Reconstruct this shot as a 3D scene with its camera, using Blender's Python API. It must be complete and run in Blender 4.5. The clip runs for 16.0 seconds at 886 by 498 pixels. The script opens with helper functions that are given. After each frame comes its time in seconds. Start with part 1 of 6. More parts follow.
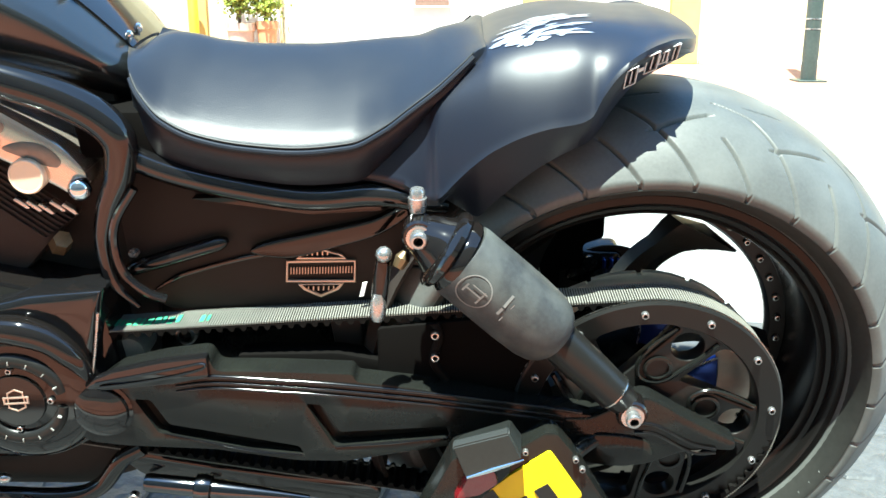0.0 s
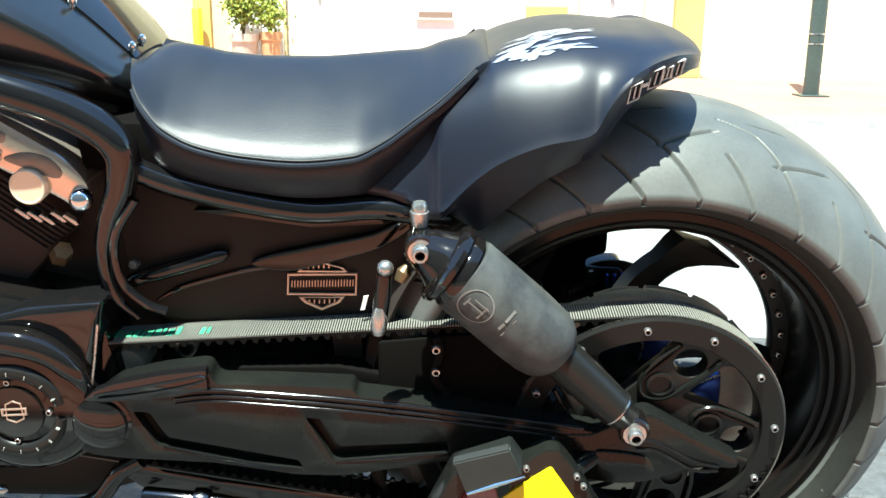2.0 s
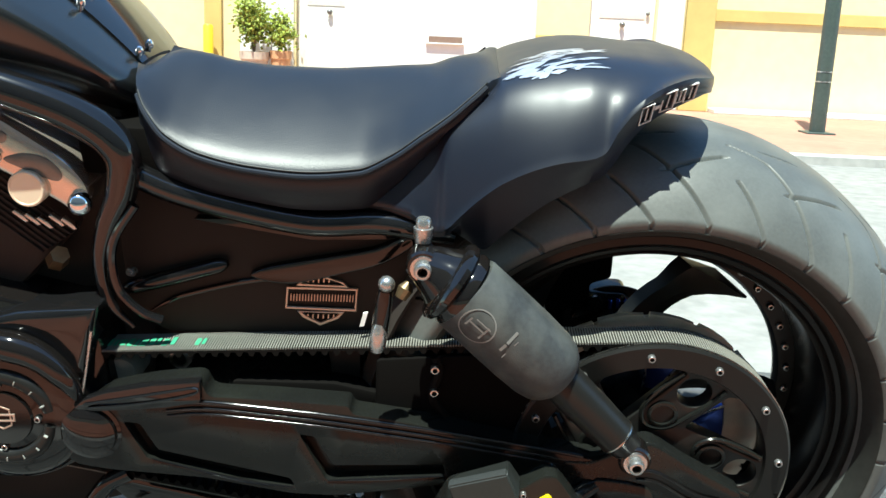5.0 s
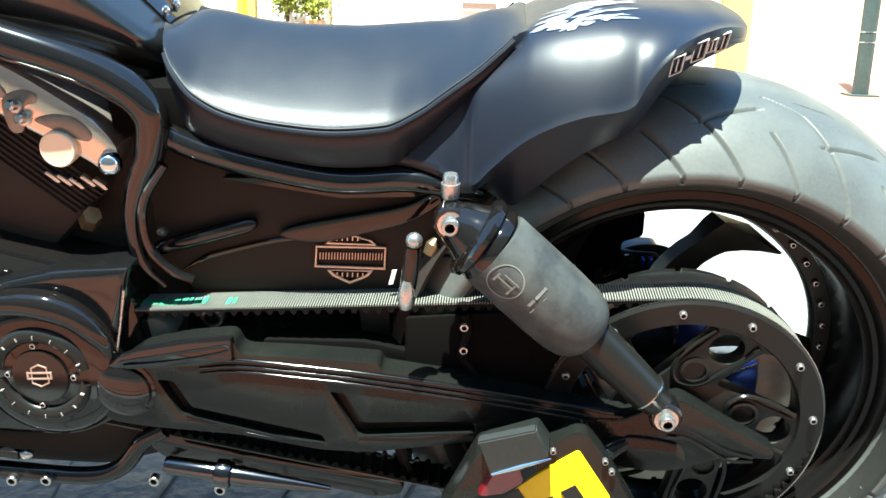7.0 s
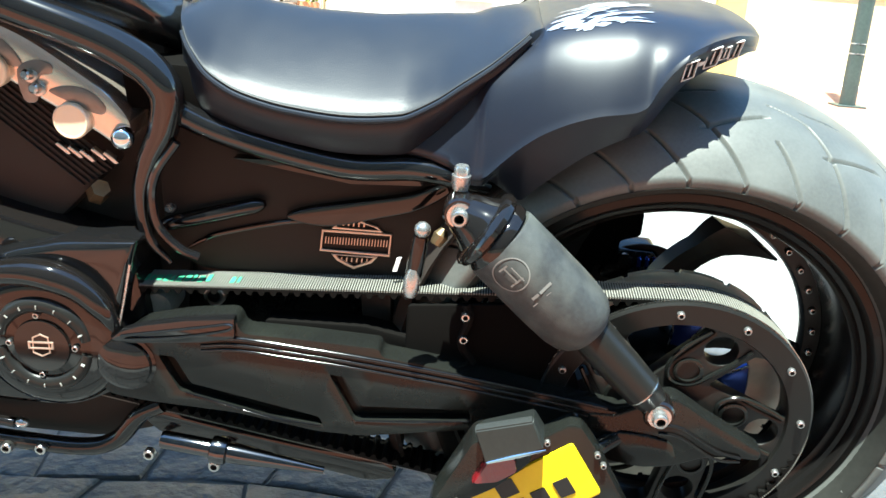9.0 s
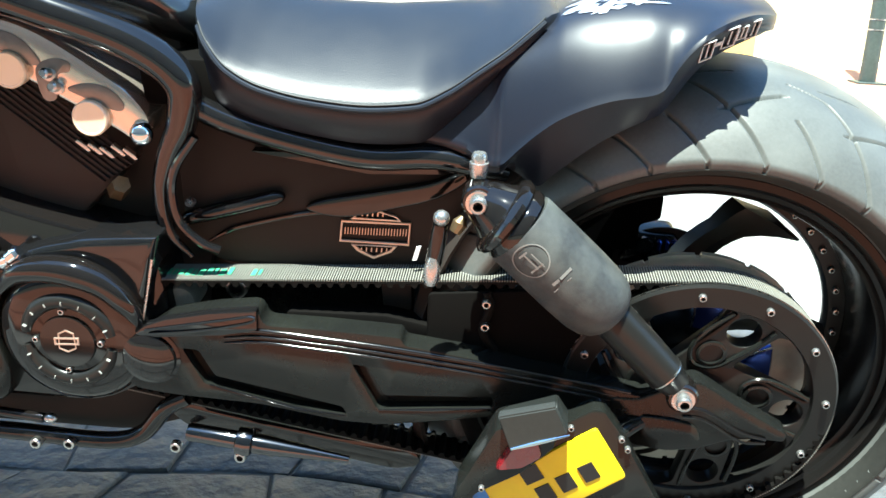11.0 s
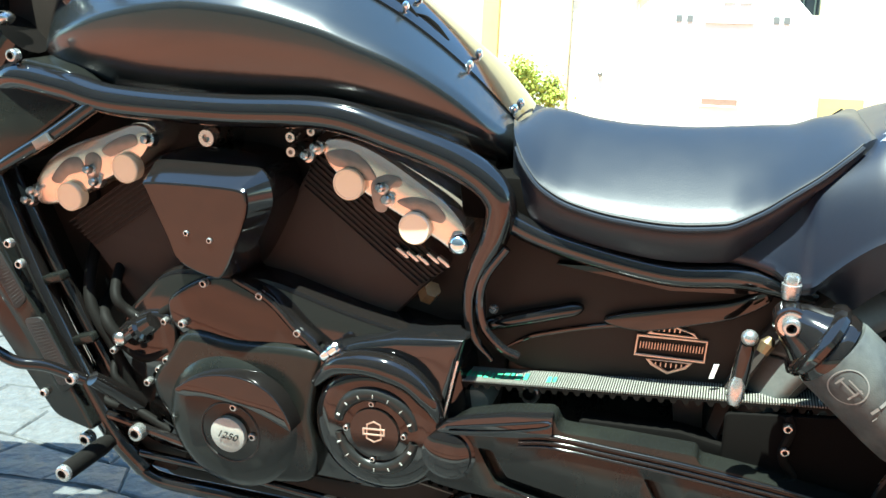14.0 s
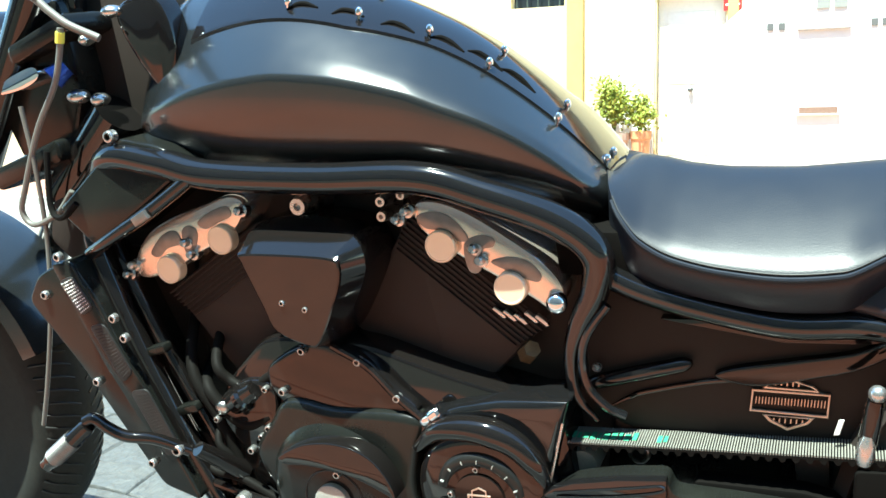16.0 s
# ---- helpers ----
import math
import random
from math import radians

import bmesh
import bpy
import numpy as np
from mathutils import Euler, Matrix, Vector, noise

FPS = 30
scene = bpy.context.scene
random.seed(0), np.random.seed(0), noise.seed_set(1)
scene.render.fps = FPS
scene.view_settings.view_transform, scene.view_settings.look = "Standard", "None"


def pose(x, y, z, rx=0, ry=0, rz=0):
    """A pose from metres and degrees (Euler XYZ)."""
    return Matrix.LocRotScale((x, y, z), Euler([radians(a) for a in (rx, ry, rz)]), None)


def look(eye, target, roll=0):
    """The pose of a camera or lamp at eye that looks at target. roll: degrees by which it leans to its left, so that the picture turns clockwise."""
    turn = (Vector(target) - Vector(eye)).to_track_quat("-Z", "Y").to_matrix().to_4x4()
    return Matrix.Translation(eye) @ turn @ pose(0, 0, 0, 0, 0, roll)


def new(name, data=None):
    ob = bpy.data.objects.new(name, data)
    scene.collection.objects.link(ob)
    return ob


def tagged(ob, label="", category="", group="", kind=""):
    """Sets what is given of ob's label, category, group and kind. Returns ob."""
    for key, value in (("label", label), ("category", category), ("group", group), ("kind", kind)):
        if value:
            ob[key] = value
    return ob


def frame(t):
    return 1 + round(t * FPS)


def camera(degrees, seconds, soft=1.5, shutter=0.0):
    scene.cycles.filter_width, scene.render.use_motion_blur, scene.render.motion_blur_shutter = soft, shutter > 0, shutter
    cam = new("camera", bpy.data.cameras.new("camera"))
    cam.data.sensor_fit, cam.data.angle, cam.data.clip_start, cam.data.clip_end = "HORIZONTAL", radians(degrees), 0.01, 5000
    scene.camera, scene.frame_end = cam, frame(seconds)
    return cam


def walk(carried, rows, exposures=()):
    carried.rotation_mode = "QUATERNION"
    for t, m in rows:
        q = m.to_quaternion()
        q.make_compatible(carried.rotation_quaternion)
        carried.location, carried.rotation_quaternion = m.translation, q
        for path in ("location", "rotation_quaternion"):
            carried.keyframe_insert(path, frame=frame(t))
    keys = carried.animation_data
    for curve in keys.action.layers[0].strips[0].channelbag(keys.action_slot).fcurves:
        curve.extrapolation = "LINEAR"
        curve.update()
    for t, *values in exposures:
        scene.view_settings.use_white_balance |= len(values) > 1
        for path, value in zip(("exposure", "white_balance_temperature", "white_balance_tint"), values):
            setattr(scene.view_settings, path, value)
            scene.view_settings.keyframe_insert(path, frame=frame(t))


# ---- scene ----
cam = camera(51.70, 16.0)

PATH = [
    (0, (-0.2399, -1.1357, 0.7350), (-0.2689, 0.7964, 0.2190), 0.07),
    (0.5, (-0.2389, -1.1352, 0.7372), (-0.2696, 0.7991, 0.2296), -0.08),
    (1, (-0.2393, -1.1339, 0.7378), (-0.2710, 0.8029, 0.2400), 0.19),
    (1.5, (-0.2403, -1.1340, 0.7379), (-0.2730, 0.8040, 0.2450), 0.40),
    (2, (-0.2403, -1.1307, 0.7365), (-0.2731, 0.8076, 0.2447), 0.51),
    (2.5, (-0.2390, -1.1286, 0.7352), (-0.2715, 0.8125, 0.2545), 0.45),
    (3, (-0.2392, -1.1223, 0.7332), (-0.2705, 0.8241, 0.2746), 1.24),
    (5.5, (-0.2446, -1.1161, 0.7245), (-0.3016, 0.8340, 0.2842), 3.11),
    (6, (-0.2519, -1.1169, 0.7231), (-0.3416, 0.8246, 0.2513), 3.45),
    (6.5, (-0.2483, -1.1137, 0.7199), (-0.3411, 0.8218, 0.2245), 2.93),
    (7, (-0.2334, -1.1144, 0.7123), (-0.3475, 0.8170, 0.2058), 1.54),
    (7.5, (-0.2397, -1.1193, 0.7048), (-0.3423, 0.8169, 0.2142), 4.92),
    (8, (-0.2386, -1.1203, 0.7062), (-0.3449, 0.8158, 0.2164), 4.09),
    (8.5, (-0.2581, -1.1272, 0.7153), (-0.3306, 0.8061, 0.2081), 4.78),
    (11, (-0.2592, -1.1285, 0.7152), (-0.3682, 0.7899, 0.1602), 3.08),
    (11.5, (-0.2728, -1.1485, 0.7110), (-0.4913, 0.7623, 0.1623), 4.49),
    (12, (-0.2961, -1.1557, 0.7024), (-0.5605, 0.7540, 0.1703), 4.69),
    (12.5, (-0.3156, -1.1648, 0.7011), (-0.6184, 0.7479, 0.2013), 4.29),
    (13, (-0.3295, -1.1653, 0.7031), (-0.6995, 0.7472, 0.2498), 4.39),
    (13.5, (-0.3351, -1.1699, 0.7102), (-0.8082, 0.7338, 0.3203), 3.61),
    (14, (-0.3467, -1.1859, 0.7184), (-0.9244, 0.6988, 0.3807), 2.89),
    (14.5, (-0.3559, -1.1959, 0.7325), (-1.0111, 0.6694, 0.4302), 2.26),
    (15, (-0.3627, -1.2040, 0.7392), (-1.0644, 0.6450, 0.4410), 2.36),
    (15.5, (-0.3677, -1.2024, 0.7402), (-1.1046, 0.6327, 0.4414), 2.15),
    (16, (-0.3573, -1.1575, 0.7524), (-1.1337, 0.6635, 0.4675), -1.02),
]
walk(cam, [(t, look(eye, target, roll)) for t, eye, target, roll in PATH], [(0, 2.00, 6230, -8), (1.0, 1.74, 6230, -8), (2.5, 1.62, 6330, -7), (3.2, 1.38, 6330, -7), (5.3, 1.15, 6330, -7), (6.2, 1.50, 6230, -8), (7.0, 1.95, 6230, -8), (8.5, 1.99, 6230, -7), (11, 2.03, 6230, -7), (11.6, 2.22, 6230, -6), (12.5, 2.70, 6180, -6), (13.5, 2.40, 6130, -13), (14.5, 2.02, 6180, -12), (16, 1.88, 6230, -12)])

# ---- world, sun, exposure ----
SUN = Vector((-0.09, -0.345, 0.934)).normalized()
world = bpy.data.worlds.new("world")
scene.world = world
world.use_nodes = True
wn = world.node_tree.nodes
sky = wn.new("ShaderNodeTexSky")
sky.sky_type = "NISHITA"
sky.sun_disc = False
sky.dust_density = 0.1
sky.ozone_density = 5.0
sky.sun_elevation = math.asin(SUN.z)
sky.sun_rotation = math.atan2(SUN.x, SUN.y)
wn["Background"].inputs["Strength"].default_value = 0.15
world.node_tree.links.new(sky.outputs[0], wn["Background"].inputs["Color"])
sun_data = bpy.data.lights.new("sun", "SUN")
sun_data.energy, sun_data.angle, sun_data.color = 5.0, radians(0.53), (1.0, 0.975, 0.93)
sun_lamp = new("sun", sun_data)
sun_lamp.matrix_world = look(SUN * 30, (0, 0, 0))


# ---- materials ----
def material(name, color, rough=0.5, metal=0.0, grain=0.0, grain_size=60.0, stain=0.0, stain_size=4.0, stain_color=None,
             bump=0.0, bump_size=200.0, bump_dist=0.002, coat=0.0, coat_rough=0.03, spec=0.5, rough_var=0.0):
    m = bpy.data.materials.new(name)
    m.use_nodes = True
    nt = m.node_tree
    b = nt.nodes["Principled BSDF"]
    b.inputs["Roughness"].default_value = rough
    b.inputs["Metallic"].default_value = metal
    b.inputs["Coat Weight"].default_value = coat
    b.inputs["Coat Roughness"].default_value = coat_rough
    b.inputs["Specular IOR Level"].default_value = spec
    co = nt.nodes.new("ShaderNodeTexCoord")
    col = None

    def noise_node(size, detail=4.0):
        n = nt.nodes.new("ShaderNodeTexNoise")
        n.inputs["Scale"].default_value = size
        n.inputs["Detail"].default_value = detail
        nt.links.new(co.outputs["Object"], n.inputs["Vector"])
        return n

    def mix(fac_node, a, b_color, lo, hi, amount):
        ramp = nt.nodes.new("ShaderNodeMapRange")
        ramp.inputs["From Min"].default_value, ramp.inputs["From Max"].default_value = lo, hi
        ramp.inputs["To Max"].default_value = amount
        nt.links.new(fac_node.outputs["Fac"], ramp.inputs["Value"])
        mx = nt.nodes.new("ShaderNodeMix")
        mx.data_type = "RGBA"
        nt.links.new(ramp.outputs[0], mx.inputs["Factor"])
        if isinstance(a, tuple):
            mx.inputs[6].default_value = (*a, 1)
        else:
            nt.links.new(a, mx.inputs[6])
        mx.inputs[7].default_value = (*b_color, 1)
        return mx.outputs[2]

    b.inputs["Base Color"].default_value = (*color, 1)
    col = color
    if grain:
        col = mix(noise_node(grain_size), col, tuple(c * 0.45 for c in color), 0.3, 0.75, grain)
    if stain:
        col = mix(noise_node(stain_size), col, stain_color or tuple(c * 0.5 for c in color), 0.42, 0.72, stain)
    if not isinstance(col, tuple):
        nt.links.new(col, b.inputs["Base Color"])
    if rough_var:
        ramp = nt.nodes.new("ShaderNodeMapRange")
        ramp.inputs["To Min"].default_value, ramp.inputs["To Max"].default_value = max(0.02, rough - rough_var), rough + rough_var
        nt.links.new(noise_node(stain_size * 3, 6.0).outputs["Fac"], ramp.inputs["Value"])
        nt.links.new(ramp.outputs[0], b.inputs["Roughness"])
    if bump:
        bp = nt.nodes.new("ShaderNodeBump")
        bp.inputs["Strength"].default_value = bump
        bp.inputs["Distance"].default_value = bump_dist
        nt.links.new(noise_node(bump_size, 8.0 if bump_dist > 0.003 else 4.0).outputs["Fac"], bp.inputs["Height"])
        nt.links.new(bp.outputs[0], b.inputs["Normal"])
    return m


M_GLOSS = material("black_gloss_paint", (0.0068, 0.0058, 0.0055), 0.075, coat=0.14, spec=0.46, rough_var=0.025, stain_size=9)
M_TANK = material("black_tank_paint", (0.010, 0.0112, 0.0118), 0.25, coat=0.34, spec=0.7, rough_var=0.04, stain_size=7)
M_FENDER = material("satin_black_fender_paint", (0.007, 0.010, 0.020), 0.42, spec=0.40, coat=0.15, coat_rough=0.18, rough_var=0.06, stain_size=7, grain=0.3, grain_size=500)
M_SEMI = material("black_satin_metal", (0.012, 0.0118, 0.011), 0.30, spec=0.25, rough_var=0.06)
M_FRAME = material("black_frame_enamel", (0.0060, 0.0058, 0.0062), 0.10, spec=0.65, rough_var=0.04)
M_SATIN = material("black_satin_paint", (0.009, 0.0095, 0.0088), 0.19, spec=0.30, grain=0.3, grain_size=400, rough_var=0.09, stain=0.6, stain_color=(0.014, 0.0155, 0.0125), stain_size=16, bump=0.05, bump_size=60)
M_RIM = material("black_rim_paint", (0.008, 0.0075, 0.0072), 0.22, spec=0.22, rough_var=0.05, stain_size=9)
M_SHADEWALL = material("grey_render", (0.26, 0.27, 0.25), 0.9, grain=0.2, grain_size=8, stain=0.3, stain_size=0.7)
M_DARK = material("dark_inner_plastic", (0.031, 0.0255, 0.0225), 0.6, spec=0.12, rough_var=0.1)
M_BOLT = material("zinc_plated_bolt", (0.46, 0.46, 0.45), 0.28, metal=0.85, rough_var=0.08, stain_size=60)
M_CRINKLE = material("black_powder_coat", (0.044, 0.036, 0.033), 0.5, spec=0.12, bump=0.25, bump_size=900, rough_var=0.1)
M_LEATHER = material("black_leather", (0.012, 0.0145, 0.021), 0.38, spec=0.36, bump=0.10, bump_size=700, rough_var=0.06, stain_size=8)
M_RUBBER = material("tyre_rubber", (0.092, 0.097, 0.092), 0.46, grain=0.35, grain_size=260, stain=0.6, stain_size=14, stain_color=(0.150, 0.158, 0.148), bump=0.05, bump_size=500)
M_HOSE = material("black_rubber", (0.007, 0.0065, 0.006), 0.6, spec=0.06, bump=0.1, bump_size=300)
M_BELT = material("drive_belt_rubber", (0.21, 0.205, 0.18), 0.6, grain=0.3, grain_size=200, stain=0.3, stain_size=30)
M_CHROME = material("chrome", (0.78, 0.78, 0.80), 0.06, metal=1.0, rough_var=0.03, stain_size=20)
M_STEEL = material("brushed_steel", (0.55, 0.54, 0.52), 0.28, metal=1.0, rough_var=0.12, stain_size=30, bump=0.05, bump_size=500)
# the peach tint puts the reflected terracotta paving into the cap colour
M_CAP = material("peach_reflection_aluminium", (0.84, 0.70, 0.52), 0.30, metal=0.15, rough_var=0.02, stain_size=40)
M_CAMCOVER = material("warm_polished_aluminium", (0.74, 0.64, 0.55), 0.20, metal=0.85, rough_var=0.06, stain_size=25, grain=0.15, grain_size=60)
# shade is put into this near-black, so sunlit guards and louvre slots stay dark
M_VOID = material("shade_black_plastic", (0.0045, 0.004, 0.0037), 0.8, spec=0.05)
M_BLACKCHROME = material("black_chrome", (0.11, 0.11, 0.115), 0.12, metal=1.0, rough_var=0.04)
M_DULL = material("grey_cast_metal", (0.24, 0.235, 0.225), 0.38, metal=0.8, grain=0.4, grain_size=90)
M_SHOCK = material("air_bag_rubber", (0.040, 0.043, 0.044), 0.55, spec=0.4, bump=0.18, bump_size=900, grain=0.6, grain_size=220, stain=0.9, stain_size=28, stain_color=(0.085, 0.090, 0.084))
M_BLUE = material("blue_anodised", (0.03, 0.07, 0.32), 0.25, metal=0.6, rough_var=0.08)
M_YELLOW = material("yellow_plate", (0.85, 0.62, 0.01), 0.35, grain=0.15, grain_size=60)
M_PRINT = material("black_print", (0.01, 0.01, 0.01), 0.5)
M_PLATEBLUE = material("blue_plate_band", (0.05, 0.2, 0.55), 0.4)
M_GREEN = material("green_print", (0.055, 0.32, 0.18), 0.6, grain=0.4, grain_size=500)
M_SILVERPRINT = material("silver_print", (0.20, 0.20, 0.19), 0.5, metal=0.2)
M_LETTER = material("silver_lettering", (0.66, 0.66, 0.65), 0.45, metal=0.1)
M_GRAPHIC = material("silver_graphic_paint", (0.44, 0.47, 0.55), 0.34, metal=0.35, coat=0.3, grain=0.5, grain_size=160)
M_DISC = material("worn_disc_steel", (0.44, 0.40, 0.33), 0.40, metal=0.35, rough_var=0.1, stain_size=25, grain=0.4, grain_size=60)
M_BADGE = material("satin_silver_paint", (0.40, 0.41, 0.38), 0.4, metal=0.25, grain=0.3, grain_size=300, stain=0.4, stain_size=60, stain_color=(0.30, 0.31, 0.28))
M_COPPER = material("copper_print", (0.60, 0.46, 0.37), 0.35, metal=0.8)
M_REDLENS = material("red_lens", (0.15, 0.006, 0.010), 0.12, coat=0.5, bump=0.8, bump_size=260)
M_SMOKE = material("smoked_lens", (0.020, 0.022, 0.0205), 0.34, spec=0.25, grain=0.3, grain_size=200, rough_var=0.08)
M_WHITE = material("white_print", (0.8, 0.8, 0.78), 0.4)
M_CABLE = material("grey_braided_cable", (0.17, 0.165, 0.15), 0.45, grain=0.5, grain_size=900)
M_BRASS = material("weathered_brass", (0.22, 0.16, 0.09), 0.45, metal=0.8, grain=0.4, grain_size=150)
M_YTAPE = material("yellow_tape", (0.8, 0.75, 0.1), 0.5)
M_STONE = material("stamped_paving_stone", (0.104, 0.106, 0.104), 0.62, grain=0.7, grain_size=45, stain=0.6, stain_size=9, stain_color=(0.062, 0.066, 0.070), bump=1.0, bump_size=17, bump_dist=0.022)
M_ROAD = material("road_concrete", (0.30, 0.29, 0.27), 0.8, grain=0.7, grain_size=14, stain=0.5, stain_size=1.4, stain_color=(0.22, 0.22, 0.21), bump=0.5, bump_size=30)
M_JOINT = material("paving_joint", (0.06, 0.06, 0.058), 0.9, grain=0.4, grain_size=60)
M_NEARROAD = material("dark_asphalt", (0.062, 0.066, 0.052), 0.85, grain=0.6, grain_size=60, stain=0.6, stain_size=0.9, stain_color=(0.035, 0.040, 0.028), bump=0.4, bump_size=80)
M_NUMBER = material("grey_enamel", (0.13, 0.135, 0.13), 0.5)
M_FRONTTYRE = material("front_tyre_rubber", (0.030, 0.031, 0.028), 0.75, spec=0.2, grain=0.4, grain_size=120, stain=0.4, stain_size=20)
M_TERRA = material("terracotta_paving", (0.38, 0.112, 0.056), 0.55, grain=0.6, grain_size=14, stain=0.6, stain_size=2.5, bump=0.3, bump_size=40)
M_PINK = material("pink_pavement", (0.46, 0.24, 0.17), 0.8, grain=0.4, grain_size=12, stain=0.4, stain_size=1.0)
M_KERB = material("kerb_stone", (0.45, 0.43, 0.40), 0.8, grain=0.4, grain_size=15, stain=0.3, stain_size=2)
M_CREAM = material("cream_render", (0.78, 0.66, 0.40), 0.85, grain=0.2, grain_size=8, stain=0.3, stain_size=0.8, stain_color=(0.70, 0.57, 0.33), bump=0.3, bump_size=40)
M_WHITEWALL = material("white_render", (0.80, 0.79, 0.75), 0.85, grain=0.12, grain_size=9, stain=0.2, stain_size=0.9, bump=0.3, bump_size=40)
M_OCHRE = material("ochre_render", (0.64, 0.48, 0.17), 0.85, grain=0.2, grain_size=8, stain=0.3, stain_size=1.2, bump=0.2, bump_size=40)
M_DOOR = material("pale_door_paint", (0.88, 0.86, 0.80), 0.45, grain=0.15, grain_size=20, stain=0.2, stain_size=2)
M_POLE = material("dark_green_painted_steel", (0.06, 0.085, 0.075), 0.45, grain=0.4, grain_size=40, stain=0.4, stain_size=5)
M_YELLOWPAINT = material("yellow_paint", (0.80, 0.62, 0.03), 0.5, grain=0.2, grain_size=25)
M_BROWN = material("brown_vent", (0.24, 0.15, 0.11), 0.7, grain=0.3, grain_size=40)
M_TERRAPOT = material("terracotta_pot", (0.66, 0.38, 0.20), 0.75, grain=0.3, grain_size=30, stain=0.3, stain_size=8)
M_PALEPOT = material("pale_stone_pot", (0.62, 0.52, 0.42), 0.75, grain=0.3, grain_size=30, stain=0.3, stain_size=8)
M_LEAF = material("shrub_leaf", (0.36, 0.42, 0.07), 0.5, grain=0.6, grain_size=14, stain=0.5, stain_size=5, stain_color=(0.20, 0.24, 0.04))
M_STEM = material("shrub_stem", (0.16, 0.11, 0.06), 0.8)
M_REDSIGN = material("red_enamel", (0.55, 0.03, 0.03), 0.4)
M_DARKGLASS = material("dark_window_glass", (0.02, 0.025, 0.03), 0.05, coat=0.3)
M_SOIL = material("soil", (0.07, 0.05, 0.035), 0.95)


# ---- mesh helpers ----
def link_mesh(name, bm, mat, smooth=None):
    me = bpy.data.meshes.new(name)
    bmesh.ops.recalc_face_normals(bm, faces=bm.faces)
    bm.to_mesh(me)
    bm.free()
    me.materials.append(mat)
    if smooth is not None:
        me.polygons.foreach_set("use_smooth", [True] * len(me.polygons))
        me.set_sharp_from_angle(angle=radians(smooth))
    return new(name, me)


def part(name, bm, mat, parent, label="", smooth=35):
    ob = link_mesh(name, bm, mat, smooth)
    ob.parent = parent
    if label:
        tagged(ob, label=label)
    return ob


def thing(name, label, category, kind="", group="", m=None):
    return_ob = new(name)
    if m is not None:
        return_ob.matrix_world = m
    return tagged(return_ob, label=label, category=category, kind=kind, group=group)


def spline(points, n):
    """Catmull-Rom through points, n steps a span."""
    p = [Vector(q) for q in points]
    p = [2 * p[0] - p[1], *p, 2 * p[-1] - p[-2]]
    out = []
    for i in range(1, len(p) - 2):
        for k in range(n):
            t = k / n
            a, b, c, d = p[i - 1], p[i], p[i + 1], p[i + 2]
            out.append(0.5 * ((2 * b) + (c - a) * t + (2 * a - 5 * b + 4 * c - d) * t * t + (3 * b - a - 3 * c + d) * t ** 3))
    return out + [p[-2]]


def loft(bm, rings, closed=True, caps=True):
    rows = [[bm.verts.new(v) for v in r] for r in rings]
    n = len(rings[0])
    for a, b in zip(rows, rows[1:]):
        for k in range(n if closed else n - 1):
            bm.faces.new((a[k], a[(k + 1) % n], b[(k + 1) % n], b[k]))
    if caps and closed:
        bm.faces.new(rows[0])
        bm.faces.new(rows[-1])
    return bm


def tube(points, radius, n=6, seg=14, bm=None, smooth=True):
    bm = bm or bmesh.new()
    path = spline(points, n) if smooth and len(points) > 2 else [Vector(q) for q in points]
    rad = radius if isinstance(radius, (list, tuple)) else None
    rings, side = [], None
    for i, q in enumerate(path):
        d = (path[min(i + 1, len(path) - 1)] - path[max(i - 1, 0)]).normalized()
        side = side or (d.orthogonal())
        side = (side - d * side.dot(d)).normalized()
        up = d.cross(side)
        r = radius
        if rad:
            f = i / (len(path) - 1) * (len(rad) - 1)
            k = min(int(f), len(rad) - 2)
            r = rad[k] + (rad[k + 1] - rad[k]) * (f - k)
        rings.append([q + r * (math.cos(2 * math.pi * k / seg) * side + math.sin(2 * math.pi * k / seg) * up) for k in range(seg)])
    return loft(bm, rings)


def rod(a, b, steps, seg=20, bm=None):
    """A turned rod from a to b; steps are (share of the length, radius)."""
    bm = bm or bmesh.new()
    a, b = Vector(a), Vector(b)
    d = (b - a).normalized()
    s = d.orthogonal().normalized()
    u = d.cross(s)
    rings = [[a + (b - a) * f + r * (math.cos(2 * math.pi * k / seg) * s + math.sin(2 * math.pi * k / seg) * u) for k in range(seg)] for f, r in steps]
    return loft(bm, rings)


def turned(profile, cx, cz, seg=48, bm=None, closed=False):
    """profile of (radius, y) turned about the axle line through (cx, cz)."""
    bm = bm or bmesh.new()
    rings = []
    for k in range(seg):
        c, s = math.cos(2 * math.pi * k / seg), math.sin(2 * math.pi * k / seg)
        rings.append([bm.verts.new((cx + r * c, y, cz + r * s)) for r, y in profile])
    n = len(profile)
    for k in range(seg):
        a, b = rings[k], rings[(k + 1) % seg]
        for i in range(n if closed else n - 1):
            j = (i + 1) % n
            bm.faces.new((a[i], a[j], b[j], b[i]))
    if not closed:
        for i in (0, -1):
            if profile[i][0] > 1e-4:
                bm.faces.new([r[i] for r in rings])
    return bm


